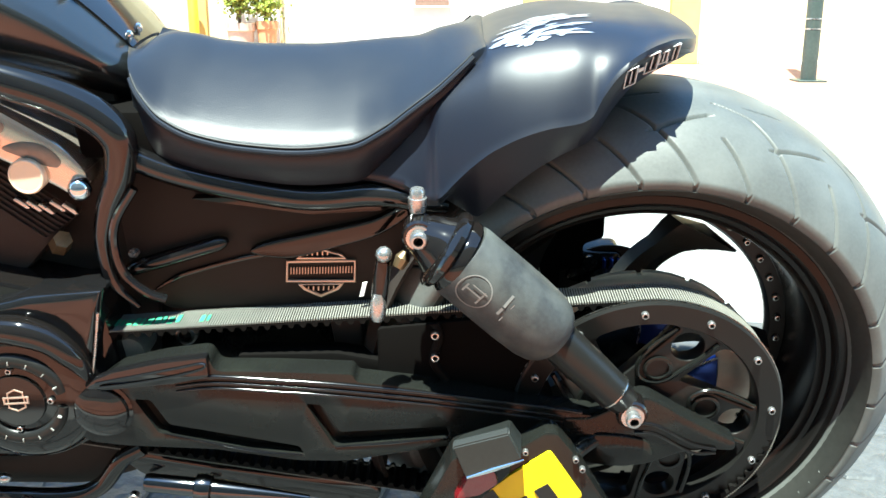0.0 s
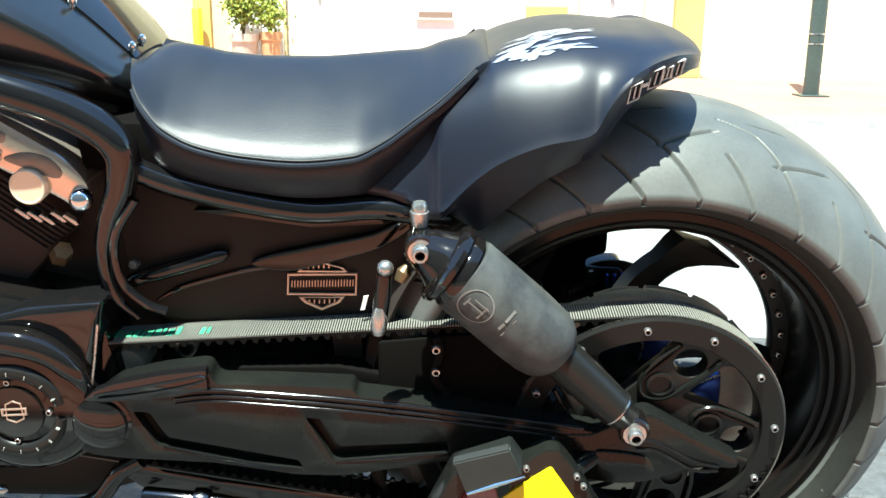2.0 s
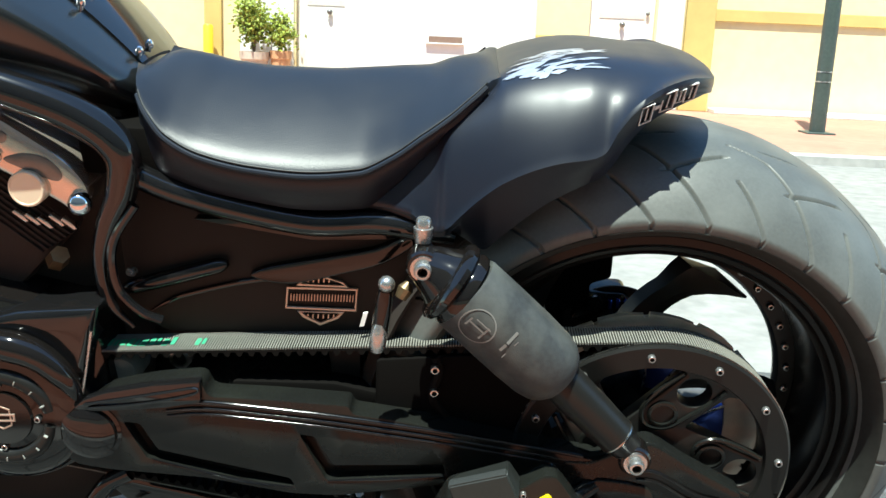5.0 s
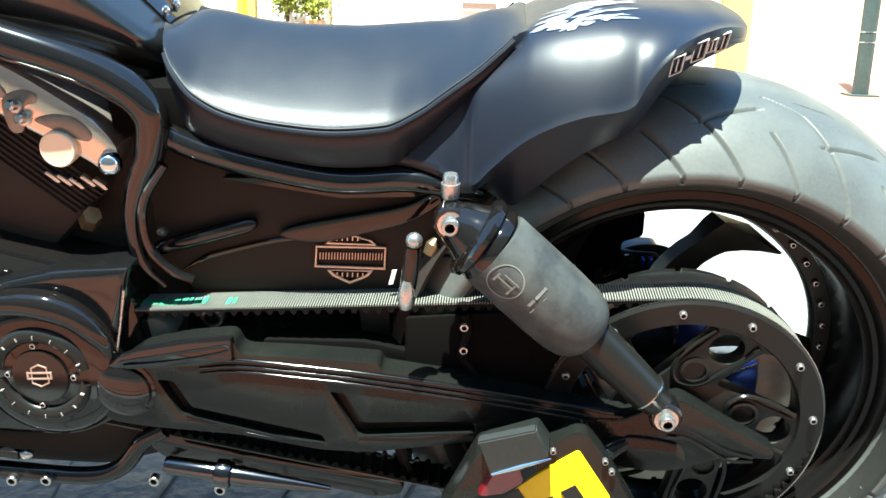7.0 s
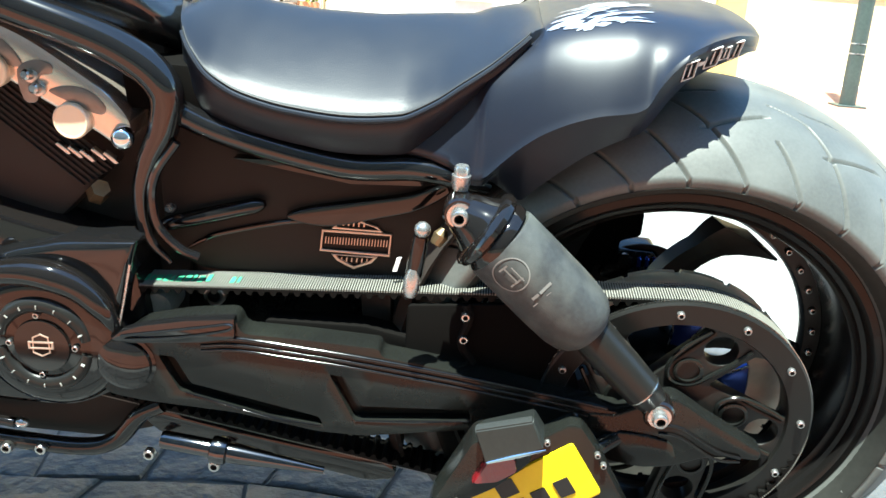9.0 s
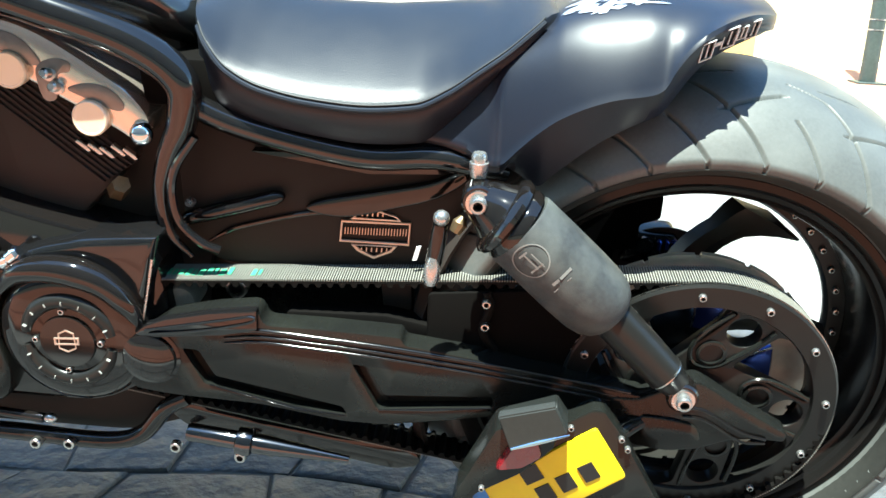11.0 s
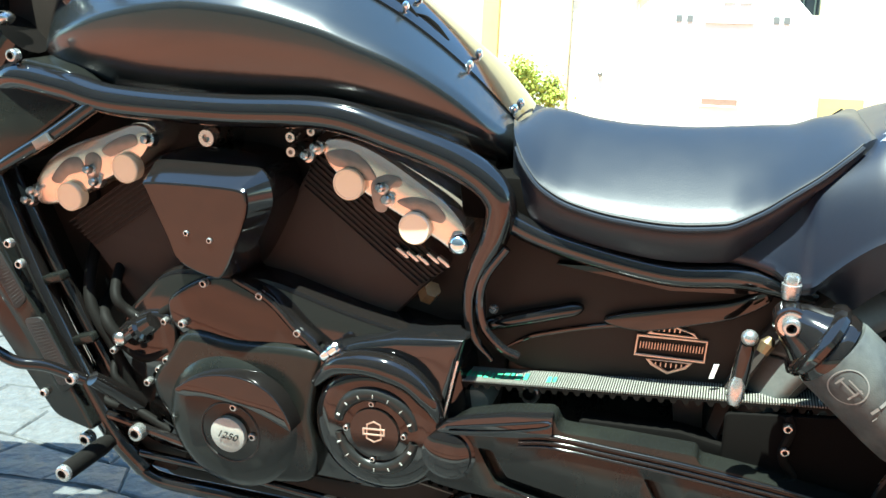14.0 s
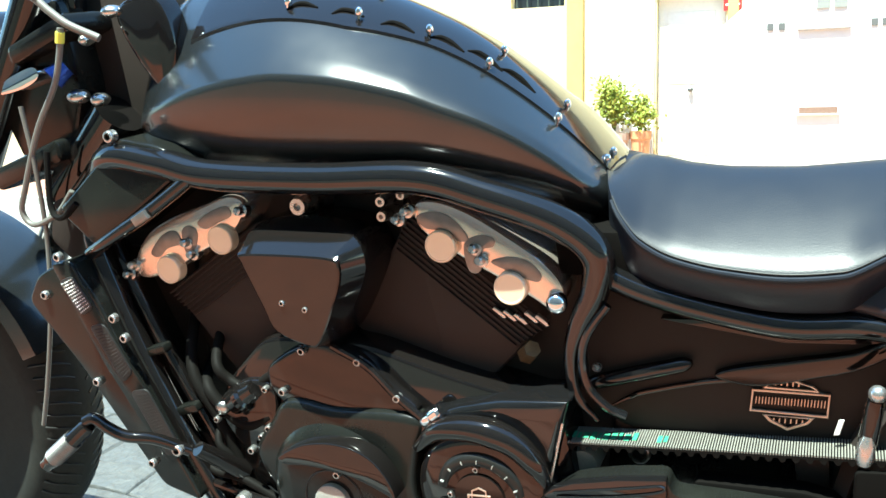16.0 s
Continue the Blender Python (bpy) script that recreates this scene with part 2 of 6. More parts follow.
def slab(outline, y0, y1, bevel=0.003, holes=(), bm=None, seg=2):
    """An upright plate in the x-z plane from y0 (near) to y1, its near rim bevelled, with holes through it."""
    bm = bm or bmesh.new()
    loops = []
    for loop in (outline, *holes):
        vs = [bm.verts.new((x, y0, z)) for x, z in loop]
        loops.append([bm.edges.new((vs[i], vs[(i + 1) % len(vs)])) for i in range(len(vs))])
    edges = [e for l in loops for e in l]
    if holes:
        filled = bmesh.ops.triangle_fill(bm, use_beauty=True, use_dissolve=False, edges=edges)
        faces = [g for g in filled["geom"] if isinstance(g, bmesh.types.BMFace)]
    else:
        faces = list(bmesh.ops.contextual_create(bm, geom=edges)["faces"])
    ext = bmesh.ops.extrude_face_region(bm, geom=faces)
    top = [g for g in ext["geom"] if isinstance(g, bmesh.types.BMVert)]
    for v in top:
        v.co.y = y1
    if bevel:
        bm.normal_update()
        rim = [e for e in bm.edges if e.is_valid and len(e.link_faces) == 2 and all(abs(v.co.y - y0) < 1e-6 for v in e.verts)
               and abs(e.link_faces[0].normal.dot(e.link_faces[1].normal)) < 0.5]
        if rim:
            bmesh.ops.bevel(bm, geom=rim, offset=bevel, segments=seg, affect="EDGES", profile=0.5, clamp_overlap=True)
    return bm


def ring_pts(cx, cz, r, n, a0=0.0, a1=360.0):
    full = abs(a1 - a0) >= 359.9
    m = n if full else n - 1
    return [(cx + r * math.cos(radians(a0 + (a1 - a0) * k / m)), cz + r * math.sin(radians(a0 + (a1 - a0) * k / m))) for k in range(n)]


def smooth_loop(points, n=5, closed=True):
    p = [Vector((x, z)) for x, z in points]
    out = []
    m = len(p)
    for i in range(m):
        a, b, c, d = p[(i - 1) % m], p[i], p[(i + 1) % m], p[(i + 2) % m]
        for k in range(n):
            t = k / n
            q = 0.5 * ((2 * b) + (c - a) * t + (2 * a - 5 * b + 4 * c - d) * t * t + (3 * b - a - 3 * c + d) * t ** 3)
            out.append((q.x, q.y))
    return out


def round_corners(points, r, n=4):
    """A polygon with its corners rounded to about r."""
    out = []
    m = len(points)
    for i in range(m):
        a, b, c = Vector(points[i - 1]), Vector(points[i]), Vector(points[(i + 1) % m])
        d0, d1 = (a - b), (c - b)
        e = min(r, 0.45 * d0.length, 0.45 * d1.length)
        p, q = b + d0.normalized() * e, b + d1.normalized() * e
        for k in range(n + 1):
            t = k / n
            v = (1 - t) ** 2 * p + 2 * t * (1 - t) * b + t * t * q
            out.append((v.x, v.y))
    return out


def block(x0, x1, y0, y1, z0, z1, bevel=0.01, bm=None, seg=1):
    own = bm is None
    bm = bm or bmesh.new()
    made = bmesh.ops.create_cube(bm, size=1.0)["verts"]
    for v in made:
        v.co = Vector(((x0 + x1) / 2 + v.co.x * (x1 - x0), (y0 + y1) / 2 + v.co.y * (y1 - y0), (z0 + z1) / 2 + v.co.z * (z1 - z0)))
    if bevel and own:
        bmesh.ops.bevel(bm, geom=list(bm.edges), offset=bevel, segments=seg, affect="EDGES", clamp_overlap=True)
    return bm


def blob(center, size, bm=None, sub=2):
    bm = bm or bmesh.new()
    made = bmesh.ops.create_icosphere(bm, subdivisions=sub, radius=1.0)["verts"]
    for v in made:
        v.co = Vector(center) + Vector((v.co.x * size[0], v.co.y * size[1], v.co.z * size[2]))
    return bm


def lerp_table(table, x):
    """Smooth values at x from rows of (x, values...), by a cubic through the rows."""
    if x <= table[0][0]:
        return list(table[0][1:])
    n = len(table)
    for i in range(n - 1):
        a, b = table[i], table[i + 1]
        if x <= b[0]:
            p, q = table[max(i - 1, 0)], table[min(i + 2, n - 1)]
            h = b[0] - a[0]
            f = (x - a[0]) / h
            out = []
            for k in range(1, len(a)):
                d = (b[k] - a[k]) / h
                d0 = (a[k] - p[k]) / (a[0] - p[0]) if i > 0 else d
                d1 = (q[k] - b[k]) / (q[0] - b[0]) if i + 2 < n else d
                m0 = 0.0 if d0 * d <= 0 else 2 * d0 * d / (d0 + d)
                m1 = 0.0 if d1 * d <= 0 else 2 * d1 * d / (d1 + d)
                out.append((2 * f ** 3 - 3 * f * f + 1) * a[k] + (f ** 3 - 2 * f * f + f) * h * m0 + (3 * f * f - 2 * f ** 3) * b[k] + (f ** 3 - f * f) * h * m1)
            return out
    return list(table[-1][1:])


def cap_screw(name, x, y, z, r, parent, mat=None, depth=0.008, label="", d=(0, -1, 0)):
    """A socket-head screw that faces along d."""
    d = Vector(d).normalized()
    a = Vector((x, y, z))
    ob = part(name, rod(a, a + d * depth, [(-0.4, r), (0.55, r), (0.80, r * 0.95), (0.95, r * 0.86), (1.0, r * 0.74), (1.0, r * 0.56), (0.35, r * 0.52)], 16), M_BOLT if mat in (None, M_CHROME) else mat, parent, label)
    # the shade inside the socket is put in as a dark material
    ob.data.materials.append(M_DARK)
    for f in ob.data.polygons:
        q = f.center - a
        if (q - d * q.dot(d)).length < r * 0.55 and q.dot(d) > 0:
            f.material_index = 1
    return ob

# ---- ground, pavement and the building across the road ----
def ground_things():
    bm = bmesh.new()
    bmesh.ops.create_grid(bm, x_segments=60, y_segments=60, size=1.0)
    for v in bm.verts:
        v.co.x, v.co.y = math.copysign(abs(v.co.x) ** 3 * 300, v.co.x), math.copysign(abs(v.co.y) ** 3 * 300, v.co.y)
        v.co.z = -0.030
    tagged(link_mesh("ground", bm, M_ROAD), "pale grey weathered concrete road surface in sunlight", "road", kind="structure")
    # far pavement with its kerb
    far = tagged(link_mesh("pavement_far", block(-30, 30, 5.75, 10.15, -0.1, 0.05, 0.01), M_PINK), "faded pink tiled pavement along the building", "pavement", kind="structure")
    part("kerb", block(-30, 30, 5.62, 5.746, -0.1, 0.045, 0.012), M_KERB, far, "pale stone kerb")
    # near pavement, under and behind the camera
    near = tagged(link_mesh("pavement_near", block(-30, 30, -1.78, -0.75, -0.1, -0.006, 0.01), M_TERRA), "sunlit terracotta coloured pavement beside the motorcycle", "pavement", kind="structure")
    part("kerb", block(-30, 30, -0.746, -0.64, -0.1, -0.008, 0.006), M_TERRA, near, "flush terracotta edging")
    tagged(link_mesh("road_near", block(-30, 30, -9.0, -1.784, -0.1, -0.012, 0.004), M_NEARROAD), "dark asphalt behind the terracotta strip", "road", kind="structure")

    # unseen wall added behind the camera; it darkens reflections and blocks low sky
    tagged(link_mesh("unseen_wall_behind", block(-30, 30, -9.4, -9.0, -0.1, 12.5, 0.02), M_SHADEWALL), "unseen grey wall added behind the camera to block low sky", "wall", kind="structure")


ground_things()


def building():
    y = 10.2
    wall = slab([(-14, -0.1), (14, -0.1), (14, 6.2), (-14, 6.2)], y, y + 0.4, 0,
                holes=[[(-2.36, 0.06), (-1.56, 0.06), (-1.56, 2.12), (-2.36, 2.12)], [(1.17, 0.06), (1.95, 0.06), (1.95, 2.12), (1.17, 2.12)],
                       [(-0.15, 1.78), (0.47, 1.78), (0.47, 2.6), (-0.15, 2.6)], [(-4.2, 2.1), (-3.5, 2.1), (-3.5, 3.0), (-4.2, 3.0)],
                       [(2.66, 0.06), (6.4, 0.06), (6.4, 2.5), (2.66, 2.5)]])
    w = tagged(link_mesh("wall_facade", wall, M_CREAM), "cream rendered house facade with doors, in strong sun", "facade", kind="structure")
    for i, x0 in enumerate((-2.36, 1.17)):
        d = part(f"door_{i + 1}", slab([(x0 + 0.004, 0.064), (x0 + 0.786, 0.064), (x0 + 0.786, 2.116), (x0 + 0.004, 2.116)], y + 0.10, y + 0.15, 0.004), M_DOOR, w, "pale painted door in its reveal")
        for a, b in ((0.25, 0.95), (1.1, 1.95)):
            part("panel", slab([(x0 + 0.12, a), (x0 + 0.67, a), (x0 + 0.67, b), (x0 + 0.12, b)], y + 0.092, y + 0.098, 0.005), M_DOOR, d)
        part("knob", blob((x0 + 0.40, y + 0.06, 1.03), (0.035, 0.035, 0.035)), M_DULL, d, "grey metal door knob")
        part("lock", blob((x0 + 0.70, y + 0.075, 1.17), (0.025, 0.02, 0.025)), M_DULL, d)
    # white plinth, door surrounds and pilasters
    for x0, x1, z0, z1, mat, dep in ((-3.03, -2.38, 0.05, 2.3, M_WHITEWALL, 0.03), (-1.54, -1.42, 0.05, 2.118, M_OCHRE, 0.03), (-2.376, -1.42, 2.122, 2.3, M_OCHRE, 0.03), (1.97, 2.28, 0.05, 2.4, M_WHITEWALL, 0.05), (2.30, 2.645, 0.05, 3.2, M_OCHRE, 0.08),
                                (0.52, 1.03, 0.05, 0.87, M_OCHRE, 0.02), (-3.46, -3.25, 0.05, 3.0, M_OCHRE, 0.05)):
        part("pilaster", block(x0, x1, y - dep, y - 0.002, z0, z1, 0.008), mat, w, "rendered pilaster beside a door")
    for x0, x1 in ((-1.46, -0.84), (-0.14, 0.44)):
        part("white_panel", block(x0, x1, y - 0.03, y - 0.002, 0.06, 0.93, 0.006), M_WHITEWALL, w, "white painted panel at the foot of the wall")
    g = part("garage_door", block(2.67, 6.39, y + 0.08, y + 0.14, 0.06, 2.49, 0.004), M_CREAM, w, "cream panelled garage door")
    part("rail", block(2.67, 6.39, y + 0.045, y + 0.078, 1.12, 1.26, 0.004), M_OCHRE, g)
    part("step", block(2.67, 6.39, y - 0.35, y - 0.01, 0.05, 0.10, 0.006), M_WHITEWALL, g)
    for i, (x0, x1, z0, z1) in enumerate(((-0.15, 0.47, 1.78, 2.6), (-4.2, -3.5, 2.1, 3.0))):
        wd = part(f"window_{i + 1}", block(x0 + 0.01, x1 - 0.01, y + 0.12, y + 0.13, z0 + 0.01, z1 - 0.01, 0), M_DARKGLASS, w, "dark window pane behind a metal grille")
        for k in range(5):
            xb = x0 + (x1 - x0) * (k + 0.5) / 5
            part("bar", rod((xb, y + 0.03, z0 + 0.005), (xb, y + 0.03, z1 - 0.005), [(0, 0.009), (1, 0.009)], 8), M_POLE, wd)
        part("crossbar", rod((x0, y + 0.048, (z0 + z1) / 2), (x1, y + 0.048, (z0 + z1) / 2), [(0, 0.009), (1, 0.009)], 8), M_POLE, wd)
    part("roof_edge", block(-14, 14, y - 0.35, y + 0.4, 6.2, 6.4, 0.02), M_TERRAPOT, w, "terracotta tiled roof edge")
    # thin yellow post against the wall
    p = thing("yellow_post", "slim yellow painted post on the pavement against the facade", "post")
    part("shaft", rod((-3.37, 10.0, 0.05), (-3.37, 10.0, 0.82), [(0, 0.06), (0.97, 0.06), (1, 0.045)], 16), M_YELLOWPAINT, p)
    part("foot", block(-3.45, -3.29, 9.92, 10.08, 0.05, 0.065, 0.004), M_YELLOWPAINT, p)
    # white stair block in front of the facade
    s = tagged(link_mesh("porch_wall", slab([(-1.50, 0.05), (0.52, 0.05), (0.50, 1.50), (0.05, 1.98), (-1.0, 1.98), (-1.55, 1.48)], 8.9, 10.1, 0.02), M_WHITEWALL),
               "white rendered porch block with sloping shoulders", "porch", kind="structure")
    s.location = (-0.06, 0, 0.015)
    part("vent", block(-0.63, -0.27, 8.885, 8.896, 0.71, 0.775, 0.003), M_BROWN, s, "brown vent slot in white wall")
    part("vent_sill", block(-0.66, -0.25, 8.86, 8.897, 0.695, 0.708, 0.003), M_WHITEWALL, s)
    part("ledge", block(-0.67, -0.18, 8.865, 8.896, 1.535, 1.565, 0.006), M_KERB, s, "narrow grey metal ledge")
    for x0 in (-0.50, -0.34):
        part("vent_grille", block(x0, x0 + 0.12, 8.884, 8.896, 1.74, 1.87, 0.004), M_BADGE, s, "small grey vent grille")
    for x0 in (-0.96, -0.85, 0.0, 0.10):
        part("number_bar", block(x0, x0 + 0.06, 8.888, 8.896, 1.55, 1.62, 0.002), M_NUMBER, s)
    part("threshold", block(-2.25, -1.58, 9.9, 10.15, 0.05, 0.10, 0.01), M_KERB, s)
    sg = thing("wall_sign", "small red enamel sign on the cream facade", "sign")
    sg.location = (-0.17, 0, 0.05)
    part("plate", block(-1.42, -1.22, 10.18, 10.196, 1.87, 2.02, 0.004), M_REDSIGN, sg)
    part("text_bar", block(-1.40, -1.24, 10.176, 10.1795, 1.93, 1.95, 0), M_WHITE, sg)
    part("bracket", block(-1.33, -1.30, 10.185, 10.197, 1.72, 1.86, 0.002), M_PRINT, sg)
    # pole at the edge of the far pavement
    lp = thing("street_pole", "dark green painted steel street pole on the pavement", "pole")
    part("shaft", rod((3.03, 7.56, 0.05), (3.03, 7.56, 4.6), [(0, 0.072), (0.97, 0.064), (1, 0.05)], 24), M_POLE, lp)
    part("base_plate", block(2.90, 3.16, 7.43, 7.69, 0.05, 0.066, 0.004), M_POLE, lp)
    for z in (0.52, 0.61):
        part("clip", turned_band(3.03, 7.56, z, 0.074), M_STEEL, lp, "thin steel band")


def turned_band(x, y, z, r):
    return rod((x, y, z), (x, y, z + 0.012), [(0, r), (1, r)], 24)


building()


def pot_plant(x, y, pot_r, pot_h, mat, top, spread, count, seed, label):
    rnd = random.Random(seed)
    t = thing("potted_shrub", label, "plant", group="potted shrubs by the door")
    part("pot", rod((x, y, 0.05), (x, y, 0.05 + pot_h), [(0, pot_r * 0.72), (0.8, pot_r * 0.95), (0.82, pot_r * 1.06), (1, pot_r * 1.08), (1, pot_r * 0.95), (0.86, pot_r * 0.9)], 28), mat, t)
    part("soil", rod((x, y, 0.05 + pot_h * 0.86), (x, y, 0.05 + pot_h * 0.9), [(0, pot_r * 0.9), (1, pot_r * 0.88)], 20), M_SOIL, t)
    stems = bmesh.new()
    tips = []
    for k in range(9):
        a = rnd.uniform(0, 6.28)
        e = Vector((x + math.cos(a) * spread * rnd.uniform(0.2, 0.9), y + math.sin(a) * spread * rnd.uniform(0.2, 0.9), 0.05 + pot_h + (top - pot_h) * rnd.uniform(0.5, 0.95)))
        tube([(x, y, 0.05 + pot_h * 0.85), ((x + e.x) / 2, (y + e.y) / 2, (e.z + pot_h) / 2 + 0.08), e], [0.012, 0.008, 0.003], 4, 6, stems)
        tips.append(e)
    part("stems", stems, M_STEM, t)
    verts, faces = [], []
    for k in range(count):
        e = rnd.choice(tips)
        base = Vector((x, y, 0.05 + pot_h))
        c = base.lerp(e, rnd.uniform(0.35, 1.05)) + Vector((rnd.gauss(0, 0.07), rnd.gauss(0, 0.07), rnd.gauss(0, 0.06)))
        d = Vector((rnd.gauss(0, 1), rnd.gauss(0, 1), rnd.gauss(0.3, 0.7))).normalized()
        s = d.orthogonal().normalized()
        n = d.cross(s)
        l, wd = rnd.uniform(0.035, 0.07), rnd.uniform(0.014, 0.024)
        i = len(verts)
        verts += [c, c + d * l * 0.45 + s * wd + n * 0.006, c + d * l, c + d * l * 0.45 - s * wd + n * 0.006, c + d * l * 0.45 - n * 0.004]
        faces += [(i, i + 1, i + 4), (i + 1, i + 2, i + 4), (i + 2, i + 3, i + 4), (i + 3, i, i + 4)]
    me = bpy.data.meshes.new("foliage")
    me.from_pydata([tuple(v) for v in verts], [], faces)
    me.materials.append(M_LEAF)
    f = new("foliage", me)
    f.parent = t
    tagged(f, label="small bright green leaves")


pot_plant(-2.77, 9.8, 0.165, 0.48, M_PALEPOT, 1.12, 0.20, 1500, 3, "bushy green shrub in a pale stone pot by the door")
pot_plant(-2.47, 9.85, 0.12, 0.50, M_TERRAPOT, 0.92, 0.13, 700, 5, "small green shrub in a terracotta pot by the door")

# ---- the motorcycle, built upright about its rear axle and leaned on its stand ----
BIKE = pose(0, 0, 0, 8.0, 0, 0) @ pose(0, 0, 0.015)
bike = thing("motorcycle", "black custom cruiser motorcycle with a very wide rear tyre", "motorcycle", m=BIKE)
AZ = 0.3020
AX = -0.0335
WHEEL = Matrix.Translation((AX, -0.155, AZ)) @ pose(0, 0, 0, 5.0) @ Matrix.Translation((0, 0.155, -AZ))


def tyre_mesh(cz=AZ, cx=0.0, steps=2400):
    half = [(0.243, -0.104), (0.247, -0.115), (0.252, -0.1265), (0.257, -0.1340), (0.262, -0.1375), (0.267, -0.1388), (0.2715, -0.1390)]
    arc = []
    for k in range(1, 101):
        u = 1 - k / 100
        yy = -0.1388 * (u ** 0.80)
        arc.append((0.335 - 0.0625 * (u ** 2.2), yy))
    prof = half + arc
    prof = prof + [(r, -y) for r, y in reversed(prof[:-1:3])]
    n = 30
    gap = 2 * math.pi / n

    def depth(ang, y, r):
        u = abs(y) / 0.1390
        if r < 0.2625:
            return 0.0
        ang = ang - radians(94.6) - (0 if y <= 0 else gap)
        w = 1 - u
        sweep = radians(24.5 * w + 60 * max(0.0, w - 0.55) ** 1.2)
        a = ang - sweep
        k = math.floor(a / gap + 0.5)
        off = abs(a - k * gap) * r
        d = 0.0
        # long and short grooves take turns
        if u > (0.33 if k % 2 else 0.70):
            d = max(0.0, 1 - (off / 0.0030) ** 2)
        # branches that leave each long groove, and a short stroke near the crown
        for lead, slope, lo, hi in ((9.0, 63.0, 0.50, 0.69), (-6.0, -90.0, 0.245, 0.30)):
            if lo < u < hi:
                b = ang + gap - radians(lead - slope * (0.69 - u) if lead > 0 else 9 + 130 * (u - 0.265))
                kb = math.floor(b / (2 * gap) + 0.5)
                d = max(d, max(0.0, 1 - (abs(b - kb * 2 * gap) * r * (0.55 if lead > 0 else 0.35) / 0.0032) ** 2))
        return 0.0055 * d

    verts, faces = [], []
    m = len(prof)
    for i in range(steps):
        ang = 2 * math.pi * i / steps
        c, s = math.cos(ang), math.sin(ang)
        for r, y in prof:
            q = r - depth(ang, y, r)
            if r < 0.272:
                y = y - math.copysign((r - q) * 0.8, y)
            verts.append((cx + q * c, y, cz + q * s))
    for i in range(steps):
        a, b = i * m, ((i + 1) % steps) * m
        for j in range(m - 1):
            faces.append((a + j, b + j, b + j + 1, a + j + 1))
    me = bpy.data.meshes.new("tyre")
    me.from_pydata(verts, [], faces)
    me.materials.append(M_RUBBER)
    me.polygons.foreach_set("use_smooth", [True] * len(me.polygons))
    me.update()
    return me


def rear_wheel():
    rim = part("rear_rim", turned([(0.247, -0.100), (0.2475, -0.106), (0.244, -0.110), (0.236, -0.111), (0.231, -0.107), (0.229, -0.101), (0.224, -0.099), (0.2215, -0.094),
                                   (0.216, -0.091), (0.213, -0.080), (0.209, -0.05), (0.2075, -0.012), (0.2075, 0.075), (0.222, 0.094), (0.24, 0.110), (0.247, 0.104),
                                   (0.236, 0.09), (0.228, 0.0), (0.236, -0.09)], 0, AZ, 128, closed=True), M_RIM, bike, "gloss black wide rear rim with a stepped lip")
    rim.matrix_local = WHEEL @ Matrix.Diagonal((1, 0.90, 1, 1))
    t = new("tyre", tyre_mesh())
    t.parent = rim
    tagged(t, label="wide low-profile grey rubber tyre with curved grooves")
    # sidewall ring in a darker rubber: the shade below the shoulder is in its colour
    part("sidewall", turned([(0.2445, -0.106), (0.2475, -0.1165), (0.252, -0.1280), (0.257, -0.1355), (0.2605, -0.1380), (0.2620, -0.1386), (0.2620, -0.136), (0.255, -0.130), (0.25, -0.115)], 0, AZ, 128, closed=True), M_FRONTTYRE, t, "tyre sidewall in darker rubber that stands in for its shade")
    for k in range(9):
        a = radians(-62 + 4.2 * k + (3 if k > 4 else 0))
        c, q = math.cos(a), math.sin(a)
        part("embossed_bar", rod((0.2545 * c, -0.1305, AZ + 0.2545 * q), (0.2610 * c, -0.1368, AZ + 0.2610 * q), [(0, 0.0014), (1, 0.0014)], 6), M_RUBBER, t)
    part("flange", turned([(0.2070, 0.006), (0.2070, 0.026), (0.188, 0.026), (0.184, 0.021), (0.184, 0.012), (0.188, 0.006)], 0, AZ, 96, closed=True), M_SEMI, rim)
    part("carrier_plate", turned([(0.03, 0.127), (0.074, 0.127), (0.074, 0.130), (0.03, 0.130)], 0, AZ, 60), M_DARK, rim)
    for k in range(41):
        a = 2 * math.pi * (k + 0.07) / 41
        cap_screw("rivet", 0.1965 * math.cos(a), 0.006, AZ + 0.1965 * math.sin(a), 0.0042, rim, M_STEEL, 0.006)
    for k in range(5):
        a = radians(72 * k + 20)
        bm = bmesh.new()
        rings = []
        for f in range(13):
            q = f / 12
            r = 0.045 + 0.137 * q
            ang = a - 0.55 * q + 0.10 * math.sin(q * 3.1)
            wdt = 0.30 - 0.10 * math.sin(q * 2.6) if q < 0.8 else 0.24 + (q - 0.8) * 1.1
            wdt *= 2.0
            ring = []
            for da, dy in ((-1, 0.012), (-0.75, -0.012), (0, -0.019), (0.75, -0.012), (1, 0.012), (0, 0.022)):
                ring.append(Vector((r * math.cos(ang + da * wdt * 0.055 / max(r, 0.055)), dy - 0.012 + 0.02 * (1 - q), AZ + r * math.sin(ang + da * wdt * 0.055 / max(r, 0.055)))))
            rings.append(ring)
        loft(bm, rings)
        part("spoke", bm, M_SEMI, rim, smooth=40)
    part("hub", turned([(0.02, -0.12), (0.045, -0.118), (0.055, -0.09), (0.06, -0.03), (0.06, 0.05), (0.05, 0.11), (0.02, 0.115)], 0, AZ, 40), M_SATIN, rim)
    # ragged brake disc between the hub and the pulley, on a blue carrier
    loop = []
    for k in range(16):
        for f, r in ((0.0, 0.1450), (0.30, 0.1450), (0.60, 0.1445), (0.88, 0.1435), (0.90, 0.1405), (0.985, 0.1410)):
            a = 2 * math.pi * (k + f) / 16
            loop.append((r * math.cos(-a), AZ + r * math.sin(-a)))
